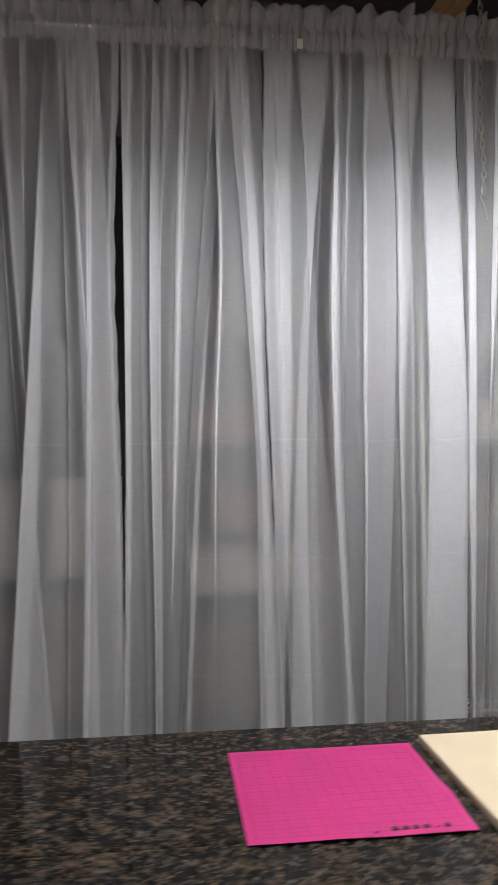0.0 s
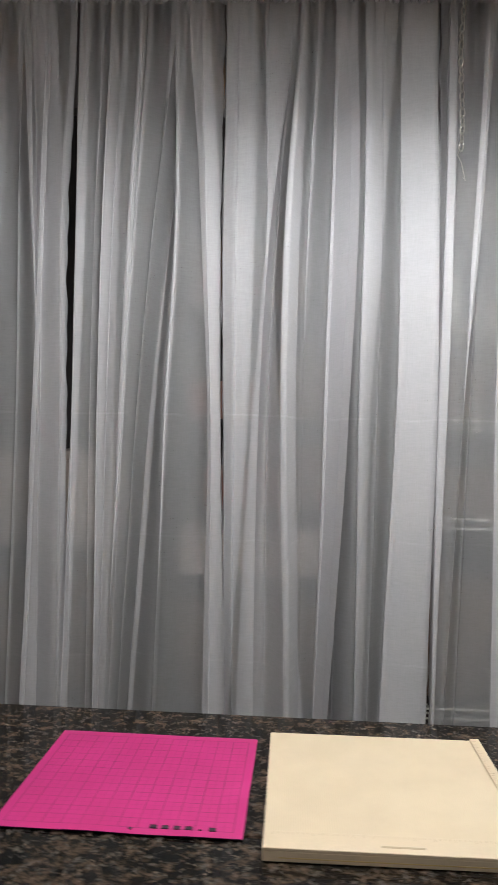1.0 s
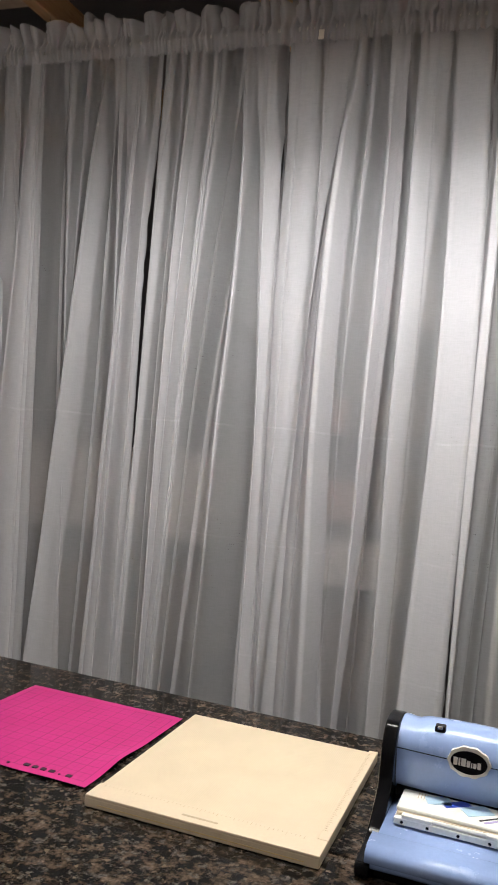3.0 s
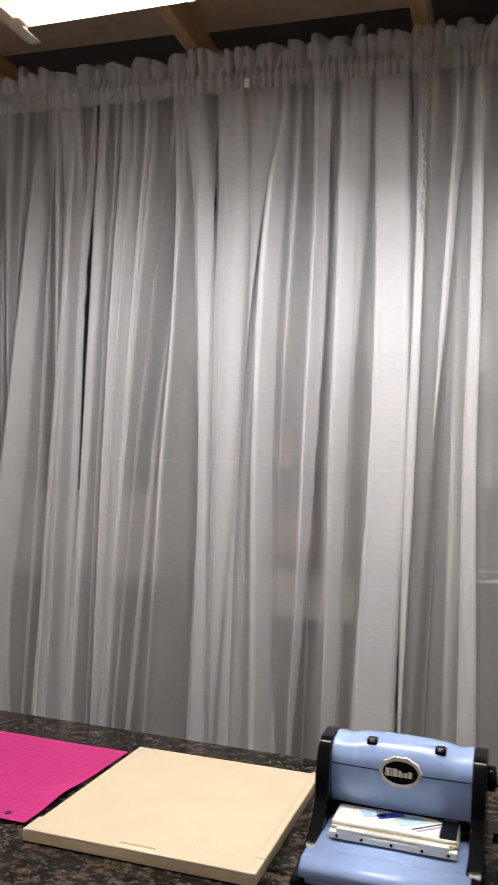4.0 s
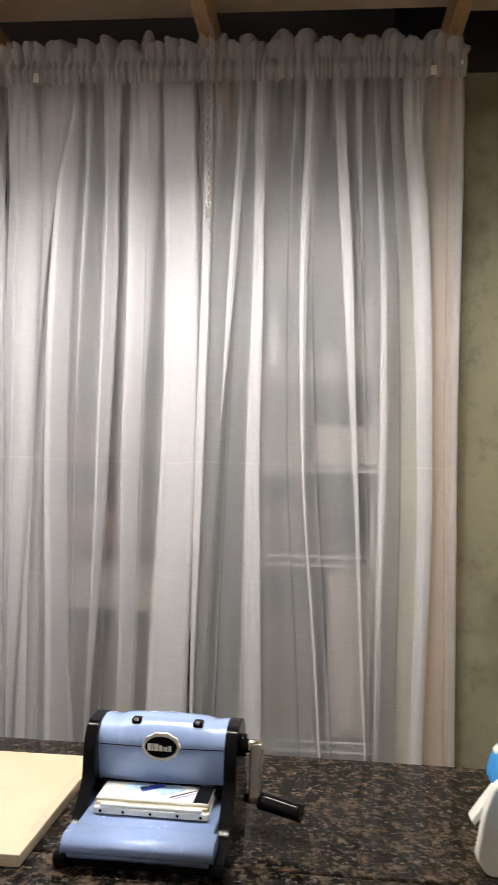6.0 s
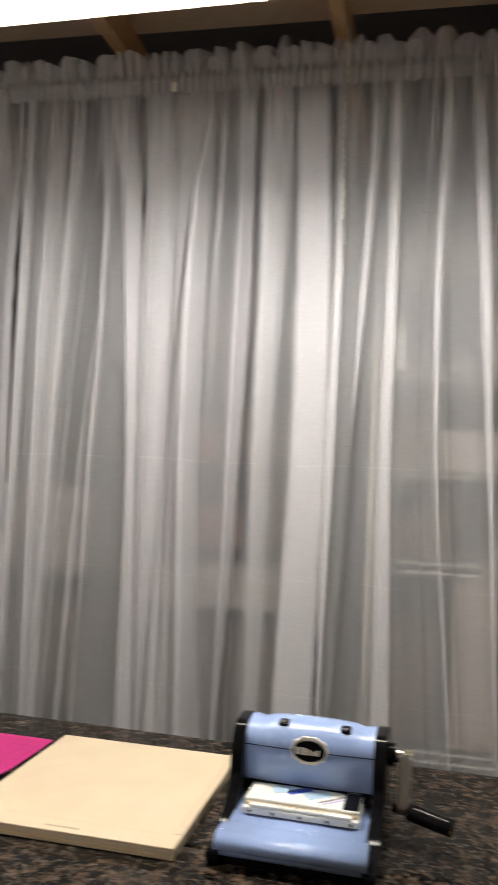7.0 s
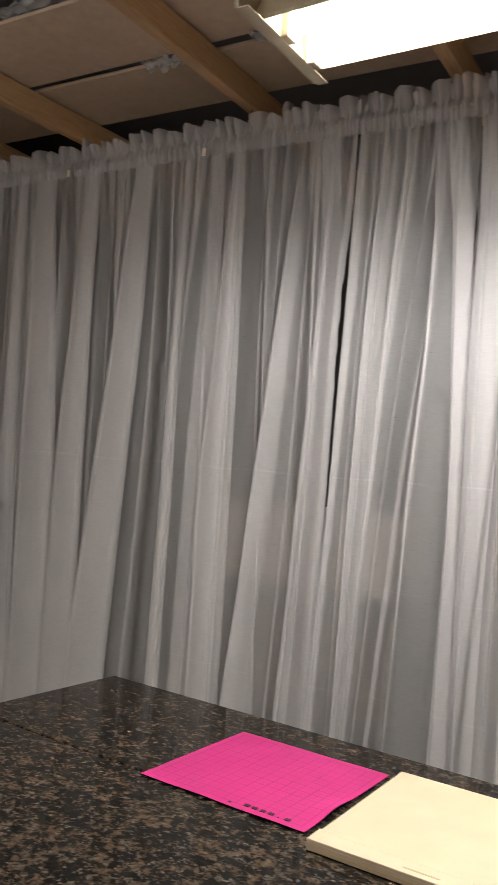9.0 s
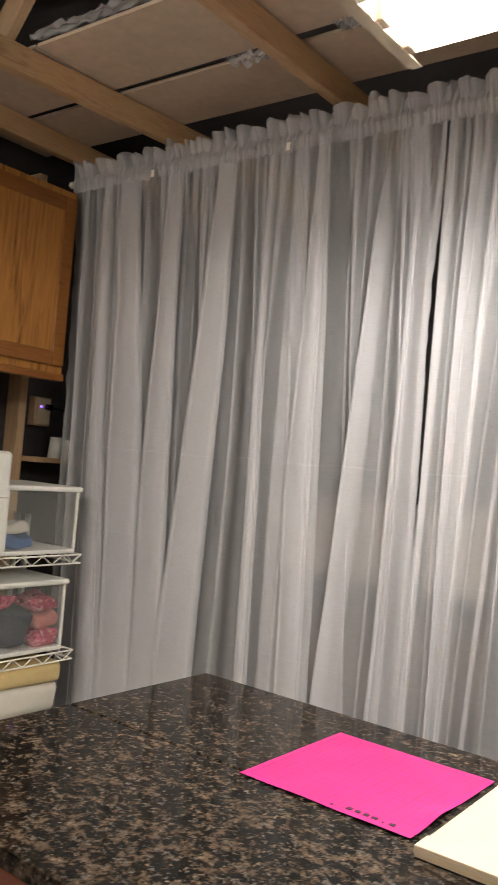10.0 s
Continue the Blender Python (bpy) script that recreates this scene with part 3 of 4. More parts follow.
curtain_panel(W + ", crossing folds and a lapped edge", (0.260, 0.258, 0.270, 0.283), (0.800, 0.816, 0.820, 0.813), (0.255, 0.815), [
    fold((0.262, 0.259, 0.271, 0.284), (0.341, 0.341, 0.332, 0.312), 0.031, 0.055, 3, ""),
    fold((0.357, 0.375, 0.362, 0.364), (0.433, 0.386, 0.362, 0.364), -0.015, -0.015, 1, ""),
    fold((0.412, 0.377, 0.343, 0.328), (0.412, 0.396, 0.362, 0.347), 0.039, 0.038, 2, "r"),
    fold((0.402, 0.377, 0.343, 0.328), (0.402, 0.396, 0.418, 0.470), 0.039, 0.009, 1, ""),
    fold((0.448, 0.422, 0.422, 0.438), (0.472, 0.459, 0.460, 0.475), -0.074, -0.005, 3, "l"),
    fold((0.538, 0.537, 0.533, 0.526), (0.591, 0.602, 0.590, 0.566), 0.031, -0.058, 3, "l"),
    fold((0.613, 0.618, 0.616, 0.619), (0.690, 0.676, 0.653, 0.650), -0.025, 0.038, 2, ""),
    fold((0.703, 0.716, 0.717, 0.701), (0.794, 0.814, 0.818, 0.811), 0.025, -0.003, 3, ""),
], 5, 0.353)
curtain_panel(W + " in front of a wire shelf", (0.803, 0.810, 0.812, 0.816), (1.524, 1.522, 1.520, 1.523), (0.806, 1.524), [
    fold((0.822, 0.822, 0.816, 0.819), (0.844, 0.845, 0.839, 0.831), -0.015, -0.015, 3, ""),
    fold((0.914, 0.896, 0.879, 0.861), (0.933, 0.915, 0.879, 0.861), -0.015, -0.015, 2, "lr"),
    fold((0.962, 0.965, 0.961, 0.966), (0.986, 0.993, 0.996, 1.010), -0.015, -0.015, 2, "l"),
    fold((1.099, 1.092, 1.109, 1.146), (1.130, 1.114, 1.120, 1.156), -0.015, -0.015, 3, "r"),
    fold((1.176, 1.208, 1.246, 1.275), (1.206, 1.238, 1.260, 1.283), -0.015, -0.015, 3, ""),
    fold((1.282, 1.310, 1.317, 1.319), (1.297, 1.324, 1.333, 1.319), -0.015, -0.015, 1, ""),
    fold((1.362, 1.394, 1.413, 1.411), (1.410, 1.442, 1.456, 1.446), -0.015, -0.015, 3, "l"),
    fold((1.503, 1.500, 1.500, 1.507), (1.524, 1.521, 1.518, 1.522), -0.015, -0.015, 1, ""),
], 6, 1.435)

t = thing("curtain_rod", (0, ROD_Y, ROD_Z), "white metal curtain rod with round end caps", "curtain rod")
part("pole", rod((-1.775, 0, 0), (1.515, 0, 0), 0.007, 14), STEEL, t, smooth=True)
for x in (-1.785, 1.510):
    bm = bmesh.new()
    bmesh.ops.create_uvsphere(bm, u_segments=14, v_segments=10, radius=0.014 if x < 0 else 0.009, matrix=Matrix.Translation((x, 0, 0)))
    part("end_cap", bm, WHITE_PLASTIC, t, smooth=True)
for x in (-1.27, -0.52, 0.18, 0.83, 1.49):
    pts = [(x, 0.010 * math.cos(a), 0.012 * math.sin(a)) for a in np.linspace(-2.6, 1.4, 10)] + [(x, 0.012, 0.06), (x, 0.006, 0.11)]
    part("wire_hook", tube(pts, 0.0017, 6), CHROME, t, "bent wire hook")


def chain(x, y, z_top, links):
    t = thing("chain", (x, y, z_top), "small twisted-link steel chain hanging before the curtain", "chain")
    z = 0.0
    for k in range(links):
        w, h = 0.0058, 0.0125
        loop = [(w * math.cos(a), 0.0, h * math.sin(a)) for a in np.linspace(0, 2 * math.pi, 13)]
        bm = tube(loop, 0.0021, 6)
        turn = pose(0.004 * math.sin(k * 0.35), 0, z, 0, 6 * math.sin(k), 45 + 90 * (k % 2))
        bmesh.ops.transform(bm, matrix=turn, verts=bm.verts)
        part("link", bm, STEEL, t)
        z -= 0.0205
    bm = tube([(0.0, 0, z + 0.02), (-0.006, 0, z), (0.004, 0, z - 0.02), (0.010, 0, z - 0.045), (0.014, 0, z - 0.062), (0.008, 0, z - 0.055)], 0.0014, 6)
    part("end_hook", bm, STEEL, t, "open wire hook")


chain(0.843, 1.745, 2.643, 26)


# ---- table ----
TURN_TABLE = -1.75
t = thing("craft_table", (0.5, 0.775, 0.0), "large work table with dark speckled granite-look top", "table", TURN_TABLE)
part("tabletop", box(-0.93, 1.30, 0.0008, 0.447, 0.870, 0.9, 0.004), GRANITE, t, "glossy black and brown speckled leaf")
part("tabletop", box(-0.93, 1.30, -0.475, -0.0008, 0.870, 0.8992, 0.004), GRANITE, t, "glossy black and brown speckled leaf")
part("apron", box(-0.90, 1.27, -0.472, -0.450, 0.775, 0.8695, 0.003), CHERRY, t, "dark red stained wood apron")
part("apron", box(-0.90, 1.27, 0.40, 0.42, 0.775, 0.8695, 0.003), CHERRY, t, "dark red stained wood apron")
for x in (-0.86, 1.23):
    for y in (-0.42, 0.37):
        part("leg", box(x - 0.035, x + 0.035, y - 0.035, y + 0.035, 0, 0.8695, 0.005), CHERRY, t)


# ---- cutting mat ----
def cutting_mat():
    t = thing("cutting_mat", (0.2265, 0.9345, 0.9), "bright pink square cutting mat with a worn inch grid", "cutting mat", -1.5)
    n = 26

    def surface(z0):
        def f(i, j):
            x, y = (i / n - 0.5) * 0.332, (j / n - 0.5) * 0.338
            edge = max(0, (x - 0.10) / 0.066)
            lift = 0.0055 * edge ** 2 * math.exp(-((y + 0.055) / 0.05) ** 2) + 0.001 * noise.noise(Vector((x * 12, y * 12, 0))) + 0.001
            return (x, y, z0 + max(0, lift))
        return f
    bm = sheet(n + 1, n + 1, surface(0.0022))
    part("printed_face", bm, PINK, t, smooth=True)
    bm = sheet(n + 1, n + 1, surface(0.0019))
    made = bmesh.ops.extrude_face_region(bm, geom=bm.faces[:])
    for v in made["geom"]:
        if isinstance(v, bmesh.types.BMVert):
            v.co.z = max(0.0, v.co.z - 0.0019)
    part("backing", bm, BLACK_PLASTIC, t, "dark underside layer")
    # dark print along the near edge
    for k, w in enumerate((0.0095, 0.004, 0.0100, 0.0090, 0.0090, 0.0100)):
        x = 0.125 - 0.0155 * k
        part("print_bar", box(x - w / 2, x + w / 2, -0.1535, -0.1535 + (0.0085 if k != 1 else 0.0025), 0.0034, 0.0042, 0.001, 1), BLACK_INK, t)
    part("print_mark", rod((0.018, -0.157, 0.0034), (0.018, -0.157, 0.0042), 0.003, 10), BLACK_INK, t)


cutting_mat()


# ---- scoring board ----
def scoring_board():
    t = thing("scoring_board", (0.590, 0.909, 0.9), "cream plastic paper scoring board with raised ruler ledges", "craft board", -0.6)
    w, d = 0.348, 0.388
    part("body", box(-w / 2, w / 2, -d / 2, d / 2, 0, 0.0138, 0.0015), CREAM, t)
    part("scored_field", box(-w / 2 + 0.001, w / 2 - 0.0165, -d / 2 + 0.045, d / 2 - 0.001, 0.0132, 0.0146, 0.0004, 1), SCORED, t, "finely grooved cream face")
    part("front_ledge", box(-w / 2, w / 2, -d / 2, -d / 2 + 0.044, 0.013, 0.0176, 0.0012), CREAM, t)
    part("side_ledge", box(w / 2 - 0.0155, w / 2, -d / 2 + 0.0445, d / 2, 0.013, 0.0176, 0.0012), CREAM, t)
    part("pull_slot", box(-0.028, 0.026, -d / 2 + 0.012, -d / 2 + 0.0165, 0.0170, 0.0180, 0.0004, 1), BEIGE_DARK, t, "sunk darker slot")
    part("base_seam", box(-w / 2 + 0.02, w / 2 - 0.02, -d / 2 - 0.0006, -d / 2 + 0.001, 0.0050, 0.0062), CLOTH_YELLOW, t)
    for k in range(49):
        x = -w / 2 + 0.012 + k * 0.00635
        h = 0.007 if k % 4 == 0 else 0.004
        part("tick", box(x - 0.0004, x + 0.0004, -d / 2 + 0.041 - h, -d / 2 + 0.041, 0.0172, 0.0178), INK_BEIGE, t)
        y = d / 2 - 0.012 - k * 0.00635
        part("tick", box(w / 2 - 0.014, w / 2 - 0.014 + h, y - 0.0004, y + 0.0004, 0.0172, 0.0178), INK_BEIGE, t)


scoring_board()


# ---- die-cutting machine ----
def die_cutter():
    t = thing("die_cutter", (0.9275, 0.865, 0.9), "periwinkle and black hand-cranked die-cutting machine", "craft machine", -1.5)
    # black base and the two side cheeks
    cheek = rounded([(-0.150, 0.0), (-0.152, 0.020), (-0.085, 0.026), (-0.055, 0.050), (-0.030, 0.072), (-0.026, 0.130), (-0.008, 0.157), (0.045, 0.160), (0.082, 0.145), (0.100, 0.060), (0.125, 0.040), (0.125, 0.0)], 0.022, 7)
    for a, b in ((-0.118, -0.0985), (0.0985, 0.118)):
        part("side_cheek", prism(cheek, a, b, 0.0025, 2), BLACK_PLASTIC, t, "glossy black side cheek")
    part("base", box(-0.098, 0.098, -0.140, 0.120, 0.0, 0.030, 0.004), BLACK_PLASTIC, t)
    for x in (-0.10, 0.10):
        for y in (-0.12, 0.10):
            part("foot", rod((x * 0.9, y, -0.0001), (x * 0.9, y, 0.006), 0.012, 12), BLACK_PLASTIC, t)
    # sloping front tray with a rolled lip
    tray = rounded([(-0.138, 0.010), (-0.151, 0.018), (-0.153, 0.034), (-0.142, 0.0425), (0.02, 0.0455), (0.02, 0.030), (-0.12, 0.026), (-0.130, 0.012)], 0.007, 4)
    part("front_tray", prism(tray, -0.098, 0.098), BLUE_PLASTIC, t, "pale blue rolled-lip tray", True)
    lip = rounded([(-0.134, 0.024), (-0.1535, 0.022), (-0.157, 0.036), (-0.145, 0.0455), (-0.120, 0.0462), (-0.105, 0.0450), (-0.105, 0.0300)], 0.007, 4)
    part("tray_lip", prism(lip, -0.105, 0.105), BLUE_PLASTIC, t, "pale blue rolled lip", True)
    # upright housing, arched across the top with a soft dip near each end
    front = [(0.004, 0.064), (-0.004, 0.085), (-0.010, 0.112), (-0.012, 0.128), (-0.007, 0.145), (0.008, 0.157), (0.030, 0.161), (0.055, 0.156), (0.075, 0.140), (0.085, 0.100), (0.090, 0.050)]
    n = 28

    def shell(i, j):
        u = i / n * 2 - 1
        y, z = front[j]
        k = max(0, (z - 0.12) / 0.04)
        lift = k * (0.0065 * math.cos(u * 1.5) - 0.004 * math.exp(-((abs(u) - 0.80) / 0.10) ** 2) - 0.002)
        return (u * 0.0980, y - 0.004 * math.cos(u * 1.4), z + lift)
    part("housing", sheet(n + 1, len(front), shell), BLUE_PLASTIC, t, "glossy pale blue arched housing", True)
    part("housing_groove", sheet(n + 1, 2, lambda i, j: ((i / n * 2 - 1) * 0.0975, -0.0145 - 0.004 * math.cos((i / n * 2 - 1) * 1.4), 0.1255 + 0.0014 * j)), BLACK_PLASTIC, t)
    # solid black fill stands in for the shade of the open throat
    part("throat", box(-0.097, 0.097, 0.006, 0.080, 0.031, 0.080), BLACK_INK, t, "black block painting the shade inside the throat")
    part("throat_lip", prism([(-0.012, 0.058), (-0.006, 0.066), (0.006, 0.070), (0.006, 0.054)], -0.096, 0.096, 0.001, 1), BLACK_PLASTIC, t)
    for x in (-0.042, 0.054):
        latch = part("latch", box(x - 0.008, x + 0.008, -0.002, 0.016, 0.152, 0.1625, 0.003), BLACK_PLASTIC, t)
        part("latch_pin", box(x - 0.0035, x + 0.0035, -0.0035, 0.001, 0.1585, 0.1632, 0.001, 1), CHROME, latch)
    # the badge: scalloped cream plate with a black oval
    def badge(rx, rz, y, wave, material, label):
        bm = bmesh.new()
        ring = [bm.verts.new((0.002 + (rx + wave * math.cos(10 * a)) * math.cos(a), y, 0.128 + (rz + wave * math.cos(10 * a)) * math.sin(a))) for a in np.linspace(0, 2 * math.pi, 60, endpoint=False)]
        bm.faces.new(ring)
        out = bmesh.ops.extrude_face_region(bm, geom=bm.faces[:])
        for v in out["geom"]:
            if isinstance(v, bmesh.types.BMVert):
                v.co.y += 0.006
        bmesh.ops.recalc_face_normals(bm, faces=bm.faces[:])
        return part(label[0], bm, material, t, label[1])
    badge(0.0285, 0.0205, -0.0205, 0.0008, CLOTH_WHITE, ("badge_plate", "scalloped cream badge plate"))
    oval = badge(0.0245, 0.0155, -0.0220, 0.0, BLACK_PLASTIC, ("badge_oval", "black oval badge"))
    for k, (w, h) in enumerate(((0.0055, 0.0105), (0.0022, 0.0105), (0.0062, 0.0105), (0.0045, 0.0085), (0.0016, 0.0065), (0.0042, 0.0065), (0.0045, 0.0085))):
        x = -0.0185 + sum((0.0055, 0.0022, 0.0062, 0.0045, 0.0016, 0.0042, 0.0045)[:k]) + 0.0013 * k + w / 2
        part("badge_bar", box(x - w / 2, x + w / 2, -0.0227, -0.0221, 0.1225, 0.1225 + h), CLOTH_WHITE, oval)
    # crank
    crank = part("crank_hub", rod((0.118, 0.012, 0.128), (0.154, 0.012, 0.126), 0.0105, 18), CHROME, t, "bright steel axle", True)
    part("hub_collar", rod((0.117, 0.012, 0.128), (0.129, 0.012, 0.128), 0.017, 20), BLACK_PLASTIC, crank, smooth=True)
    arm = prism(rounded([(0.002, 0.134), (0.020, 0.137), (0.024, 0.124), (0.012, 0.048), (-0.004, 0.044), (-0.010, 0.054)], 0.006, 3), 0.135, 0.153, 0.002, 1)
    part("crank_arm", arm, STEEL, crank, "dull steel crank arm", False)
    grip = part("grip", tube([(0.152, 0.0, 0.051), (0.162, -0.003, 0.0500), (0.182, -0.009, 0.0475), (0.208, -0.018, 0.0445), (0.216, -0.0205, 0.0435)], 0.0128, 18), BLACK_PLASTIC, crank, "black rubber grip", True)
    part("grip_bolt", rod((0.128, 0.004, 0.052), (0.156, 0.0, 0.051), 0.007, 16), CHROME, grip, smooth=True)


die_cutter()


def cutting_plates():
    """The pad sandwich pushed part-way into the machine."""
    t = thing("die_cut_platform", (0.9275, 0.851, 0.9462), "stack of white plastic cutting plates with blue printing", "craft plate", -1.5)
    part("lower_plate", box(-0.085, 0.085, -0.062, 0.028, 0.0, 0.0095, 0.0015), WHITE_PLASTIC, t)
    part("middle_plate", box(-0.083, 0.083, -0.055, 0.030, 0.0098, 0.0150, 0.0015), CREAM, t)
    upper = part("upper_plate", box(-0.084, 0.084, -0.052, 0.032, 0.0152, 0.0200, 0.0015), WHITE_PLASTIC, t)
    for x in (-0.074, -0.040, 0.0, 0.040, 0.074):
        part("rivet", rod((x, -0.0626, 0.0045), (x, -0.0615, 0.0045), 0.0022, 10), BLACK_PLASTIC, t)
    for x in (-0.055, 0.055):
        part("hinge_block", box(x - 0.020, x + 0.020, -0.0630, -0.050, 0.0096, 0.0148, 0.001), WHITE_PLASTIC, t)
    part("hinge_bar", rod((-0.04, -0.058, 0.0125), (0.04, -0.058, 0.0125), 0.0028, 12), WHITE_PLASTIC, t)

    def patch(x, y, w, d, turn, material):
        bm = box(-w / 2, w / 2, -d / 2, d / 2, 0.0199, 0.0204)
        bmesh.ops.transform(bm, matrix=pose(x, y, 0, 0, 0, turn), verts=bm.verts)
        part("print_patch", bm, material, upper)
    patch(-0.010, -0.004, 0.040, 0.015, 38, BLUE_DARK)
    patch(-0.034, -0.006, 0.034, 0.024, 20, BLUE_PALE)
    patch(0.018, -0.010, 0.040, 0.026, 35, BLUE_PALE)
    patch(-0.040, 0.012, 0.022, 0.004, -10, BLUE_DARK)
    patch(0.043, -0.020, 0.052, 0.003, 42, BLACK_INK)
    patch(0.047, -0.026, 0.046, 0.004, 42, PURPLE_PALE)
    patch(0.058, 0.004, 0.016, 0.003, -45, BLACK_INK)
    part("black_pad", box(0.060, 0.083, -0.050, 0.010, 0.0199, 0.0212, 0.0006, 1), BLACK_PLASTIC, upper)
    part("metal_tip", box(0.062, 0.080, 0.0102, 0.014, 0.0199, 0.0214), STEEL, upper)
    for k in range(4):
        part("print_line", box(-0.062 + 0.004 * k, -0.061 + 0.004 * k, -0.012, 0.012 - 0.003 * k, 0.0199, 0.0203), INK_BEIGE, upper)


cutting_plates()


# ---- second embossing machine at the table's end ----
def embosser():
    t = thing("embossing_machine", (1.371, 0.775, 0.9), "white and bright blue plastic roller embossing machine", "craft machine", 90)

    def flip(pairs):
        return [(-x, z) for x, z in pairs]
    side = rounded(flip([(0.030, 0.0), (0.014, 0.022), (0.024, 0.085), (0.038, 0.124), (0.060, 0.136), (0.185, 0.136), (0.215, 0.118), (0.245, 0.060), (0.250, 0.020), (0.225, 0.0)]), 0.008, 3)
    for a, b, shift in ((0.0, 0.020, 0.0), (0.145, 0.165, -0.045)):
        part("side_panel", prism([(y + shift, z) for y, z in side], a, b, 0.003, 2), WHITE_PLASTIC, t, "white faceted side panel")
    # greyer plate, set slightly proud, paints the shade of a recess
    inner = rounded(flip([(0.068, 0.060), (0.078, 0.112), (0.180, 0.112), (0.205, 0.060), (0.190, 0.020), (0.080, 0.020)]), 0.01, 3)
    part("recess_shade", prism(inner, -0.003, 0.0005), CARD_WHITE, t, "raised greyer plate painting a recess's shade")
    cover = rounded(flip([(0.050, 0.080), (0.060, 0.125), (0.085, 0.155), (0.120, 0.164), (0.170, 0.160), (0.205, 0.135), (0.220, 0.080)]), 0.022, 5)
    part("cover", prism(cover, 0.0205, 0.1445, 0.003, 2), SKY_PLASTIC, t, "bright blue curved cover")
    part("feed_tray", prism(flip([(0.010, 0.066), (0.015, 0.060), (0.048, 0.108), (0.042, 0.112)]), 0.0205, 0.048, 0.001, 1), WHITE_PLASTIC, t, "white folding feed tray")
    part("rear_tray", prism(flip([(0.062, 0.128), (0.070, 0.138), (0.098, 0.134), (0.090, 0.092), (0.082, 0.096)]), 0.118, 0.144, 0.002, 1), WHITE_PLASTIC, t, "white folding feed tray")
    knob = part("crank_knob", rod((-0.034, -0.101, 0.088), (-0.0035, -0.101, 0.088), 0.040, 28), SKY_PLASTIC, t)
    part("knob_hollow", rod((-0.0355, -0.101, 0.086), (-0.0335, -0.101, 0.086), 0.032, 28), NAVY_PLASTIC, knob)


embosser()


# ---- wire racks behind the curtains ----
def wire_rack(name, at, label, w, d, levels, shelf_drop=0.032, turn=0.0, inset=0.0, coat=None):
    coat = coat or WHITE_PAINT
    t = thing(name, at, label, "wire rack", turn, "wire racks")
    for x in (0, w if not inset else 0.07):
        for y in (0, d):
            post = part("post", rod((x, y, 0.012), (x, y, levels[-1] + 0.12), 0.0115, 12), coat, t, smooth=True)
            part("foot", rod((x, y, 0.0), (x, y, 0.014), 0.016, 12), BLACK_PLASTIC, post)
    for z in levels:
        bm = bmesh.new()
        for y in (0, d):
            rod((0, y, z), (w, y, z), 0.0038, 6, bm)
            rod((0, y, z - shelf_drop), (w, y, z - shelf_drop), 0.0036, 6, bm)
            steps = max(6, int(w / 0.045))
            zig = [(w * i / steps, y, z - (shelf_drop if i % 2 else 0.0)) for i in range(steps + 1)]
            for a, b in zip(zig, zig[1:]):
                rod(a, b, 0.0022, 5, bm)
        for x in (0, w):
            rod((x, 0, z), (x, d, z), 0.0032, 6, bm)
            rod((x, 0, z - shelf_drop), (x, d, z - shelf_drop), 0.0032, 6, bm)
            steps = max(6, int(d / 0.045))
            zig = [(x, d * i / steps, z - (shelf_drop if i % 2 else 0.0)) for i in range(steps + 1)]
            for a, b in zip(zig, zig[1:]):
                rod(a, b, 0.0022, 5, bm)
        for i in range(1, int(w / 0.024)):
            x = i * 0.024
            if x < w - 0.01:
                rod((x, 0, z + 0.003), (x, d, z + 0.003), 0.0017, 5, bm)
        part("shelf", bm, coat, t, "coated wire shelf")
    return t


RACK_LEVELS = (0.52, 1.15, 1.475, 1.81, 2.145)
wire_rack("wire_rack", (0.905, 2.43, 0), "white wire shelving rack with mixed supplies behind the curtain", 0.46, 0.40, RACK_LEVELS)
# the near-black coat keeps these wires faint behind the cloth
wire_rack("wire_rack", (0.02, 2.47, 0), "dark wire shelving rack with boxes behind the curtain", 0.62, 0.40, (0.5, 0.92, 1.15, 1.46, 1.83), coat=UNLIT_DARK)


def carton(x, y, z, w, d, h, material, label, turn=0.0, category="box"):
    t = thing("carton", (x, y, z), label, category, turn)
    part("body", box(-w / 2, w / 2, -d / 2, d / 2, 0, h * 0.86, 0.003), material, t)
    part("lid", box(-w / 2 - 0.003, w / 2 + 0.003, -d / 2 - 0.003, d / 2 + 0.003, h * 0.80, h, 0.004), material, t)


def bottle(x, y, z, r, h, material, label):
    t = thing("bottle", (x, y, z), label, "bottle")
    bm = bmesh.new()
    prof = [(r * 0.95, 0), (r, h * 0.05), (r, h * 0.62), (r * 0.75, h * 0.74), (r * 0.35, h * 0.80), (r * 0.35, h * 0.88)]
    rings = [[bm.verts.new((a * math.cos(k * math.pi / 8), a * math.sin(k * math.pi / 8), b)) for k in range(16)] for a, b in prof]
    for p, q in zip(rings, rings[1:]):
        for k in range(16):
            bm.faces.new((p[k], p[(k + 1) % 16], q[(k + 1) % 16], q[k]))
    bm.faces.new(rings[0][::-1])
    bm.faces.new(rings[-1])
    part("body", bm, material, t, smooth=True)
    part("cap", rod((0, 0, h * 0.87), (0, 0, h), r * 0.45, 14), WHITE_PLASTIC, t, smooth=True)


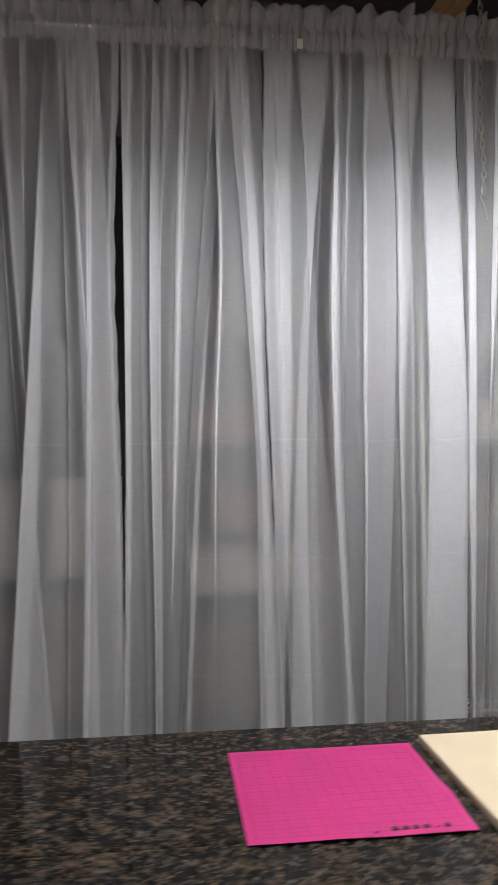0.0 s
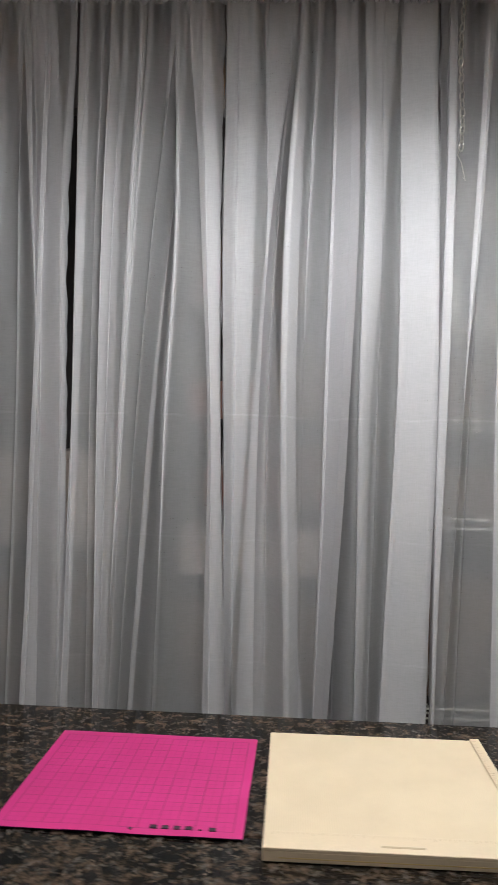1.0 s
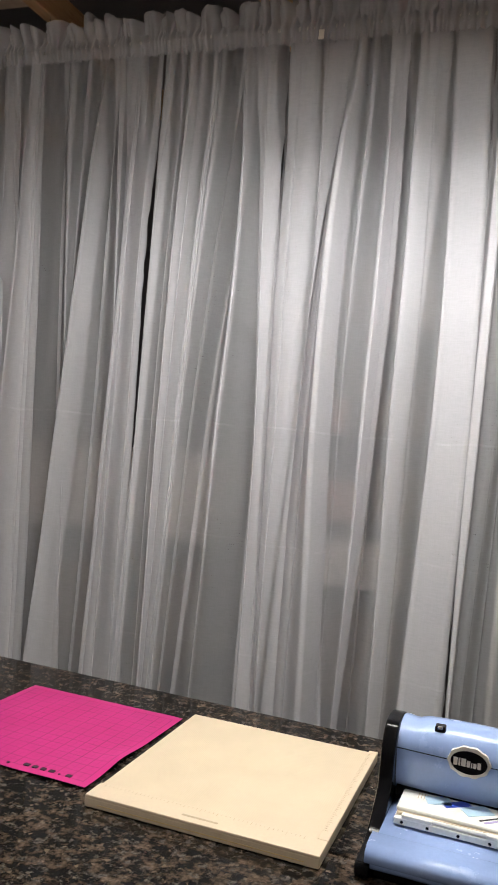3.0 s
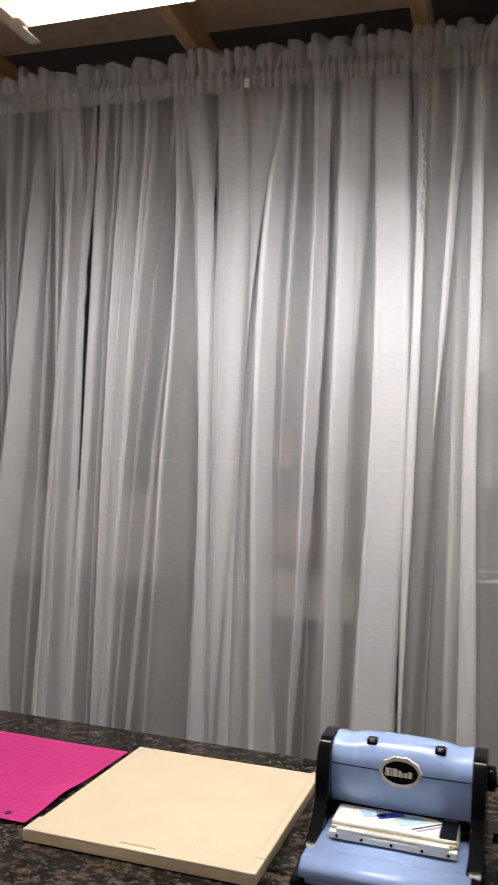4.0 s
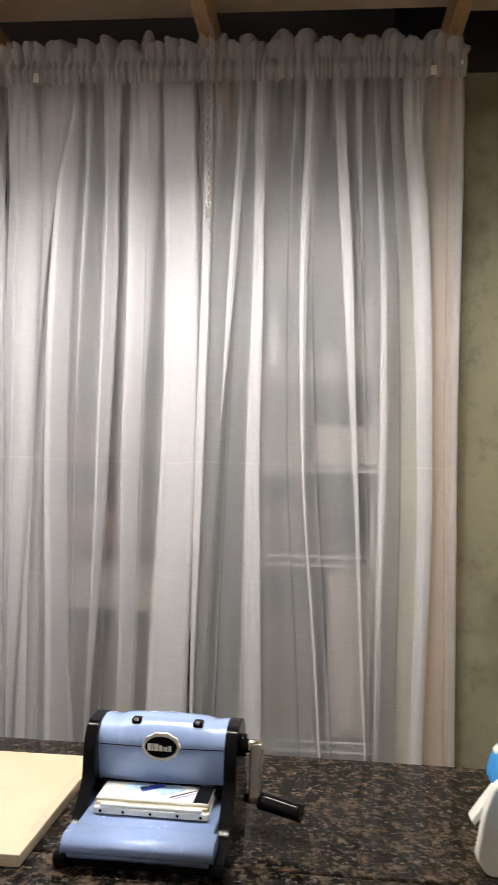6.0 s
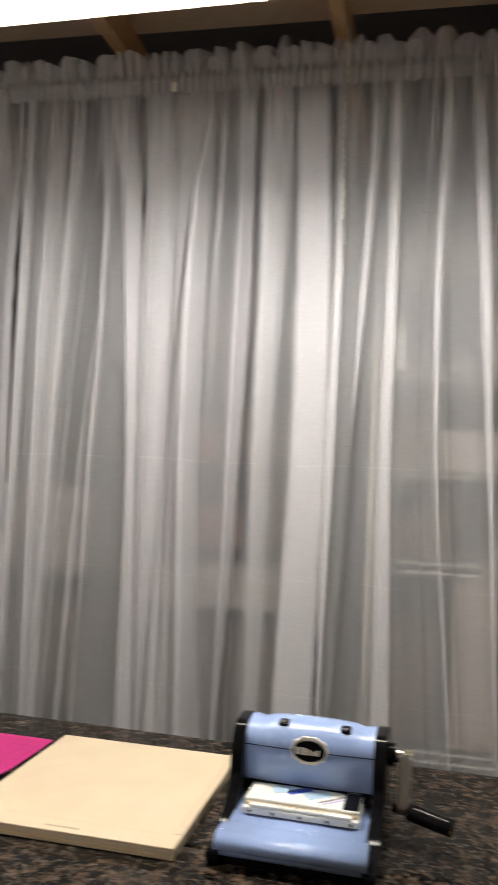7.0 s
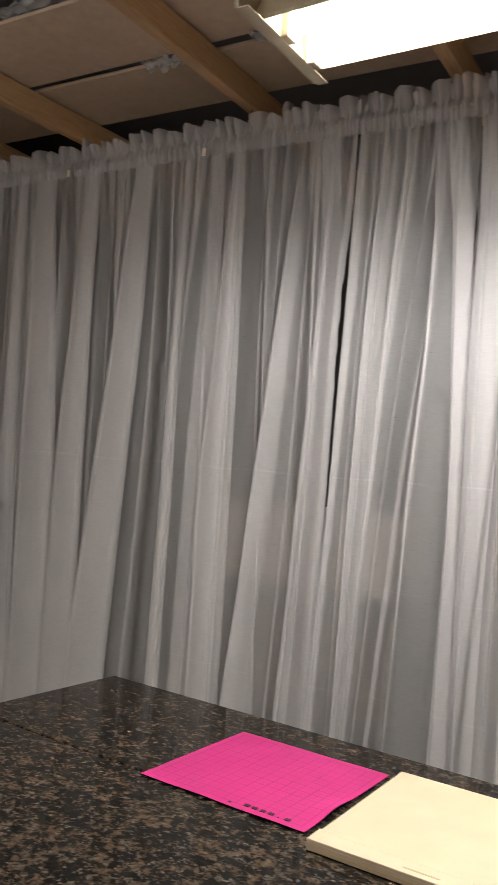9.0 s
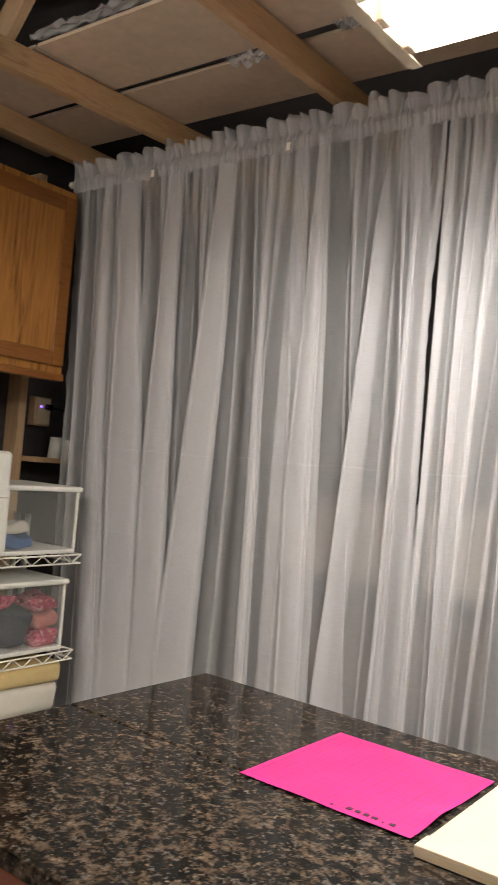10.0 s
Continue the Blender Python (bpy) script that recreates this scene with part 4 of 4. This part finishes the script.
carton(1.245, 2.60, 1.479, 0.22, 0.26, 0.125, CARD_WHITE, "pale pinkish white card box on a wire shelf")
carton(1.02, 2.64, 1.479, 0.18, 0.22, 0.20, CARD_TAN, "tan card box on a wire shelf")
carton(1.06, 2.64, 1.154, 0.24, 0.25, 0.16, CARD_TAN, "brown card box on a wire shelf")
carton(1.27, 2.60, 0.524, 0.15, 0.24, 0.56, CARD_WHITE, "tall pale card box on the bottom wire shelf")
carton(1.04, 2.66, 0.524, 0.22, 0.22, 0.40, CARD_TAN, "brown card box on the bottom wire shelf")
carton(1.30, 2.58, 1.814, 0.06, 0.20, 0.24, CARD_WHITE, "upright white card folder on a wire shelf")
carton(1.13, 2.66, 2.149, 0.34, 0.24, 0.17, CARD_WHITE, "pale storage box on the top wire shelf")
bottle(0.985, 2.50, 1.814, 0.026, 0.20, WHITE_PLASTIC, "white squeeze bottle on a wire shelf")
for x in (1.07, 1.12, 1.17, 1.215):
    bottle(x, 2.50, 1.814, 0.016, 0.060, CARD_WHITE, "small white paint bottle on a wire shelf")
carton(0.22, 2.64, 1.464, 0.24, 0.26, 0.13, FADED_RED, "salmon coloured box on a wire shelf")
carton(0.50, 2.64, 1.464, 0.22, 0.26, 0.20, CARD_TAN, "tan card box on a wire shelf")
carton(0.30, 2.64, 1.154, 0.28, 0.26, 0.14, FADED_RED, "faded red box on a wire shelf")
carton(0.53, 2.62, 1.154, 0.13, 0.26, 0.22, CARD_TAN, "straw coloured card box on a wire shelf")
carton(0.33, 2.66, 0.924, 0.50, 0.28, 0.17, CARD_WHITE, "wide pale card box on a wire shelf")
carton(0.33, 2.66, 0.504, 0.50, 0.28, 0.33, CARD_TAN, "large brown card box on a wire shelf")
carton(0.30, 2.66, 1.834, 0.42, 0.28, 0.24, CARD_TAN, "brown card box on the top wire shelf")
bottle(0.60, 2.50, 1.834, 0.022, 0.22, CARD_WHITE, "pale tall can on a wire shelf")


def drawer_cabinet(x, y, z, w, d, h, rows, label):
    t = thing("drawer_cabinet", (x, y, z), label, "cabinet")
    part("carcass", box(-w / 2, w / 2, -d / 2 + 0.004, d / 2, 0, h, 0.006), CARD_WHITE, t)
    for k in range(rows):
        z0 = 0.02 + (h - 0.04) * k / rows
        z1 = 0.02 + (h - 0.04) * (k + 1) / rows - 0.012
        front = part("drawer", box(-w / 2 + 0.015, w / 2 - 0.015, -d / 2 - 0.010, -d / 2 + 0.002, z0, z1, 0.004), CARD_WHITE, t)
        part("handle", box(-0.05, 0.05, -d / 2 - 0.022, -d / 2 - 0.011, (z0 + z1) / 2 - 0.006, (z0 + z1) / 2 + 0.006, 0.003), CARD_WHITE, front)


wire_rack("wire_rack", (-1.02, 2.49, 0), "dark wire shelving rack with pale drawer boxes behind the curtain", 0.92, 0.40, (0.5, 0.996), coat=UNLIT_DARK)
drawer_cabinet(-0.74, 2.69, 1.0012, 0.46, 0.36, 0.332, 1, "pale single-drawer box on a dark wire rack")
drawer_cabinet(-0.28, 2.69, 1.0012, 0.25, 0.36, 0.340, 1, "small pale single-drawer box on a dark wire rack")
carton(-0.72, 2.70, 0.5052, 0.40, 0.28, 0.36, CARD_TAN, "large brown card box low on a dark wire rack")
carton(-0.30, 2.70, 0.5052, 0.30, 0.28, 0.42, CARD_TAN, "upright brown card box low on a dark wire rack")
t = thing("wooden_post", (1.511, 2.038, 0), "pale pine upright post with a knot", "post")
part("timber", box(-0.038, 0.038, -0.019, 0.019, 0, 2.655, 0.003), PINE_UP, t)
part("knot", rod((0.006, -0.0196, 1.74), (0.006, -0.017, 1.74), 0.012, 14), CHERRY, t, "dark round knot")


# ---- stand with a yellow plastic tray behind the table's end ----
t = thing("side_stand", (1.83, 1.60, 0), "plain pine stand beside the concrete wall", "stand")
part("top", box(-0.20, 0.25, -0.16, 0.16, 0.82, 0.855, 0.004), PINE, t)
for x in (-0.17, 0.22):
    for y in (-0.13, 0.13):
        part("leg", box(x - 0.02, x + 0.02, y - 0.02, y + 0.02, 0, 0.8195, 0.003), PINE_UP, t)
t = thing("plastic_tray", (1.716, 1.56, 0.8552), "pale yellow hollow plastic tray", "tray")
bm = bmesh.new()
box(-0.125, 0.125, -0.06, 0.06, 0.0, 0.009, 0.003, 1, bm)
part("base", bm, CLOTH_YELLOW, t)
part("top_rim", box(-0.125, 0.125, -0.06, 0.06, 0.040, 0.049, 0.002), CLOTH_YELLOW, t)
for x0, x1, y0, y1 in ((-0.124, 0.124, 0.052, 0.060), (-0.124, -0.118, -0.059, 0.0518), (0.118, 0.124, -0.059, 0.0518)):
    part("side_wall", box(x0, x1, y0, y1, 0.0092, 0.0398), CLOTH_YELLOW, t)
t = thing("scrub_brush", (1.708, 1.57, 0.9046), "dark bristle brush lying on a yellow tray", "brush")
part("bristles", prism([(-0.03, 0.0), (0.03, 0.0), (0.022, 0.03), (-0.022, 0.03)], -0.10, 0.10, 0.003, 1), BLACK_INK, t)
part("back", box(-0.11, 0.11, -0.026, 0.026, 0.0302, 0.044, 0.006), BLACK_INK, t)


# ---- oak wall cabinet ----
def wall_cabinet():
    t = thing("wall_cabinet", (-1.70, 1.16, 1.745), "golden oak wall cabinet with a framed flat door", "cabinet")
    L, h = 0.62, 0.745
    part("carcass", box(-0.33, -0.021, -L, L, 0, h, 0.003), OAK, t)
    for y0, y1 in ((-L, -0.004), (0.004, L)):
        door = part("door", box(-0.018, -0.008, y0 + 0.07, y1 - 0.07, 0.085, h - 0.085, 0.001, 1), OAK, t, "flat oak veneer panel")
        for a, b in ((y0 + 0.012, y0 + 0.072), (y1 - 0.072, y1 - 0.012)):
            part("stile", box(-0.020, 0.0, a, b, 0.03, h - 0.03, 0.004), OAK_RAIL, door)
        for a, b in ((0.03, 0.088), (h - 0.088, h - 0.03)):
            part("rail", box(-0.020, -0.0005, y0 + 0.0725, y1 - 0.0725, a, b, 0.004), OAK_RAIL, door)
    part("light_rail", box(-0.05, -0.004, -L, L, -0.030, -0.001, 0.004), OAK_RAIL, t, "darker oak light rail")


wall_cabinet()
for y, nm in ((1.865, "stud"), (1.30, "stud")):
    tagged(part(nm, box(-2.148, -2.06, y - 0.02, y + 0.02, 0, 2.655, 0.003), PINE_UP), "bare pine wall stud", "stud", "wall studs", "structure")
t = thing("power_outlet", (-2.10, 2.01, 1.605), "cream wall outlet with a black plug and a violet lamp", "outlet")
part("back_box", box(-0.048, -0.002, -0.045, 0.045, -0.065, 0.065, 0.003), PINE_UP, t)
plate = part("plate", box(0, 0.008, -0.036, 0.036, -0.058, 0.058, 0.003), CREAM, t)
part("socket", rod((0.008, 0.008, 0.022), (0.012, 0.008, 0.022), 0.017, 18), CREAM, plate)
part("plug", rod((0.0122, 0.010, 0.022), (0.045, 0.012, 0.020), 0.014, 14), BLACK_PLASTIC, t)
part("cord", tube([(0.045, 0.012, 0.020), (0.075, 0.06, 0.012), (0.07, 0.13, 0.015), (0.05, 0.24, 0.0)], 0.004, 8), BLACK_PLASTIC, t)
part("indicator", box(0.008, 0.0095, -0.024, -0.012, 0.018, 0.026), emitter("violet_indicator", (0.25, 0.12, 1.0), 2.0), plate)
t = thing("small_shelf", (-2.05, 2.04, 1.375), "narrow pine shelf fixed to the studs", "shelf")
part("board", box(-0.098, 0.07, -0.15, 0.20, 0, 0.022, 0.002), PINE, t)
for y, r, h in ((2.035, 0.032, 0.095), (2.105, 0.030, 0.085)):
    t = thing("spool", (-2.02, y, 1.3973), "white thread cone on a narrow shelf", "spool")
    part("thread", rod((0, 0, 0), (0, 0, h), r, 18, None, r * 0.8), WHITE_PLASTIC, t, smooth=True)

# ---- rack by the side wall with bins and linen ----
wire_rack("wire_rack", (-1.83, 0.80, 0), "white wire rack with clear storage bins and folded linen", 0.40, 0.91, (0.25, 0.69, 1.05), inset=0.09)


def bin_drawer(x, y, z, w, d, h, label, fill):
    t = thing("storage_bin", (x, y, z), label, "storage bin", 0, "storage bins")
    wall = 0.003
    part("floor", box(-w / 2, w / 2, -d / 2, d / 2, 0, 0.016, 0.004), WHITE_PLASTIC, t, "white bin base")
    for a in ((w / 2 - wall, w / 2, -d / 2, d / 2), (-w / 2, -w / 2 + wall, -d / 2, d / 2)):
        part("side", box(*a, 0.0162, h - 0.02), BIN_CLEAR, t, "clear side")
    for a in ((-w / 2 + wall, w / 2 - wall, -d / 2, -d / 2 + wall), (-w / 2 + wall, w / 2 - wall, d / 2 - wall, d / 2)):
        part("side", box(*a, 0.0162, h - 0.02), BIN_CLEAR, t, "clear side")
    for y2 in (-d / 2 + 0.006, d / 2 - 0.006):
        part("corner_rib", box(w / 2 - 0.008, w / 2 + 0.001, y2 - 0.006, y2 + 0.006, 0.0162, h - 0.021, 0.003), WHITE_PLASTIC, t)
    part("lid", box(-w / 2 - 0.008, w / 2 + 0.010, -d / 2 - 0.008, d / 2 + 0.008, h - 0.0195, h, 0.007), WHITE_PLASTIC, t, "white snap lid")
    fill(x, y, z)


def cloths(items):
    def fill(x, y, z):
        for dx, dy, dz, w, d, h, material, label, s in items:
            ob = part("folded_cloth", pad(w, d, h, lump=0.026, seed=s), material, smooth=True)
            ob.matrix_basis = pose(x + dx, y + dy, z + 0.017 + dz)
            tagged(ob, label, "cloth")
    return fill


bin_drawer(-1.62, 1.53, 1.0535, 0.34, 0.33, 0.25, "clear plastic bin with white lid and few cloths",
           cloths([(0.08, -0.08, 0, 0.14, 0.14, 0.055, CLOTH_BLUE, "folded blue cloth inside a clear bin", 1), (0.08, -0.09, 0.056, 0.12, 0.13, 0.05, CLOTH_WHITE, "folded white cloth inside a clear bin", 2)]))
bin_drawer(-1.63, 1.50, 0.6935, 0.36, 0.34, 0.265, "clear plastic bin packed with pink and dark cloth",
           cloths([(0.09, -0.02, 0, 0.15, 0.12, 0.15, CLOTH_NAVY, "dark cloth stuffed in a clear bin", 3), (0.10, 0.105, 0, 0.13, 0.10, 0.07, CLOTH_PINK, "pink patterned cloth stuffed in a clear bin", 4), (0.10, 0.105, 0.071, 0.13, 0.10, 0.05, CLOTH_SALMON, "striped salmon cloth stuffed in a clear bin", 5), (0.10, 0.09, 0.122, 0.12, 0.12, 0.06, CLOTH_PINK, "pink patterned cloth stuffed in a clear bin", 6), (0.10, -0.10, 0.151, 0.12, 0.10, 0.05, CLOTH_PINK, "pink patterned cloth stuffed in a clear bin", 7)]))
ob = part("folded_blanket", pad(0.36, 0.60, 0.115, lump=0.014, seed=8), CLOTH_WHITE, smooth=True)
ob.matrix_basis = pose(-1.63, 1.38, 0.4650)
tagged(ob, "plump folded white blanket on the rack", "blanket")
ob = part("folded_blanket", pad(0.36, 0.60, 0.070, lump=0.010, seed=9), CLOTH_YELLOW, smooth=True)
ob.matrix_basis = pose(-1.62, 1.38, 0.5795)
tagged(ob, "folded straw-yellow blanket on a white one", "blanket")
ob = part("folded_blanket", pad(0.36, 0.66, 0.21, lump=0.014, seed=10), CLOTH_BLUE, smooth=True)
ob.matrix_basis = pose(-1.63, 1.36, 0.2540)
tagged(ob, "thick folded blue blanket low on the rack", "blanket")
t = thing("utility_case", (-1.56, 1.10, 1.0535), "tall white plastic case with rounded corners", "case")
part("shell", box(-0.20, 0.145, -0.27, 0.255, 0, 0.365, 0.018, 3), WHITE_PLASTIC, t)
part("seam", box(0.1448, 0.1462, -0.26, 0.245, 0.205, 0.208), BEIGE_DARK, t)

# ---- plastic film caught between the ceiling boards ----
def film(at, w, d, turn, seed, amp=0.02):
    ob = part("plastic_film", sheet(24, 12, lambda i, j: ((i / 23 - 0.5) * w, (j / 11 - 0.5) * d, amp * noise.noise(Vector((i * 0.45, j * 0.5, seed))) + amp * 0.5 * noise.noise(Vector((i * 1.2, j * 1.3, seed + 5))))), PLASTIC_FILM, smooth=True)
    ob.matrix_basis = pose(*at, 0, 0, turn)
    tagged(ob, "crumpled clear plastic film caught in a gap between ceiling boards", "plastic film")


film((-0.70, 1.578, 2.735), 0.19, 0.065, 4, 1)
film((-0.345, 1.560, 2.742), 0.07, 0.05, 0, 4)
film((-1.02, 1.215, 2.778), 0.62, 0.05, 1, 7, 0.03)
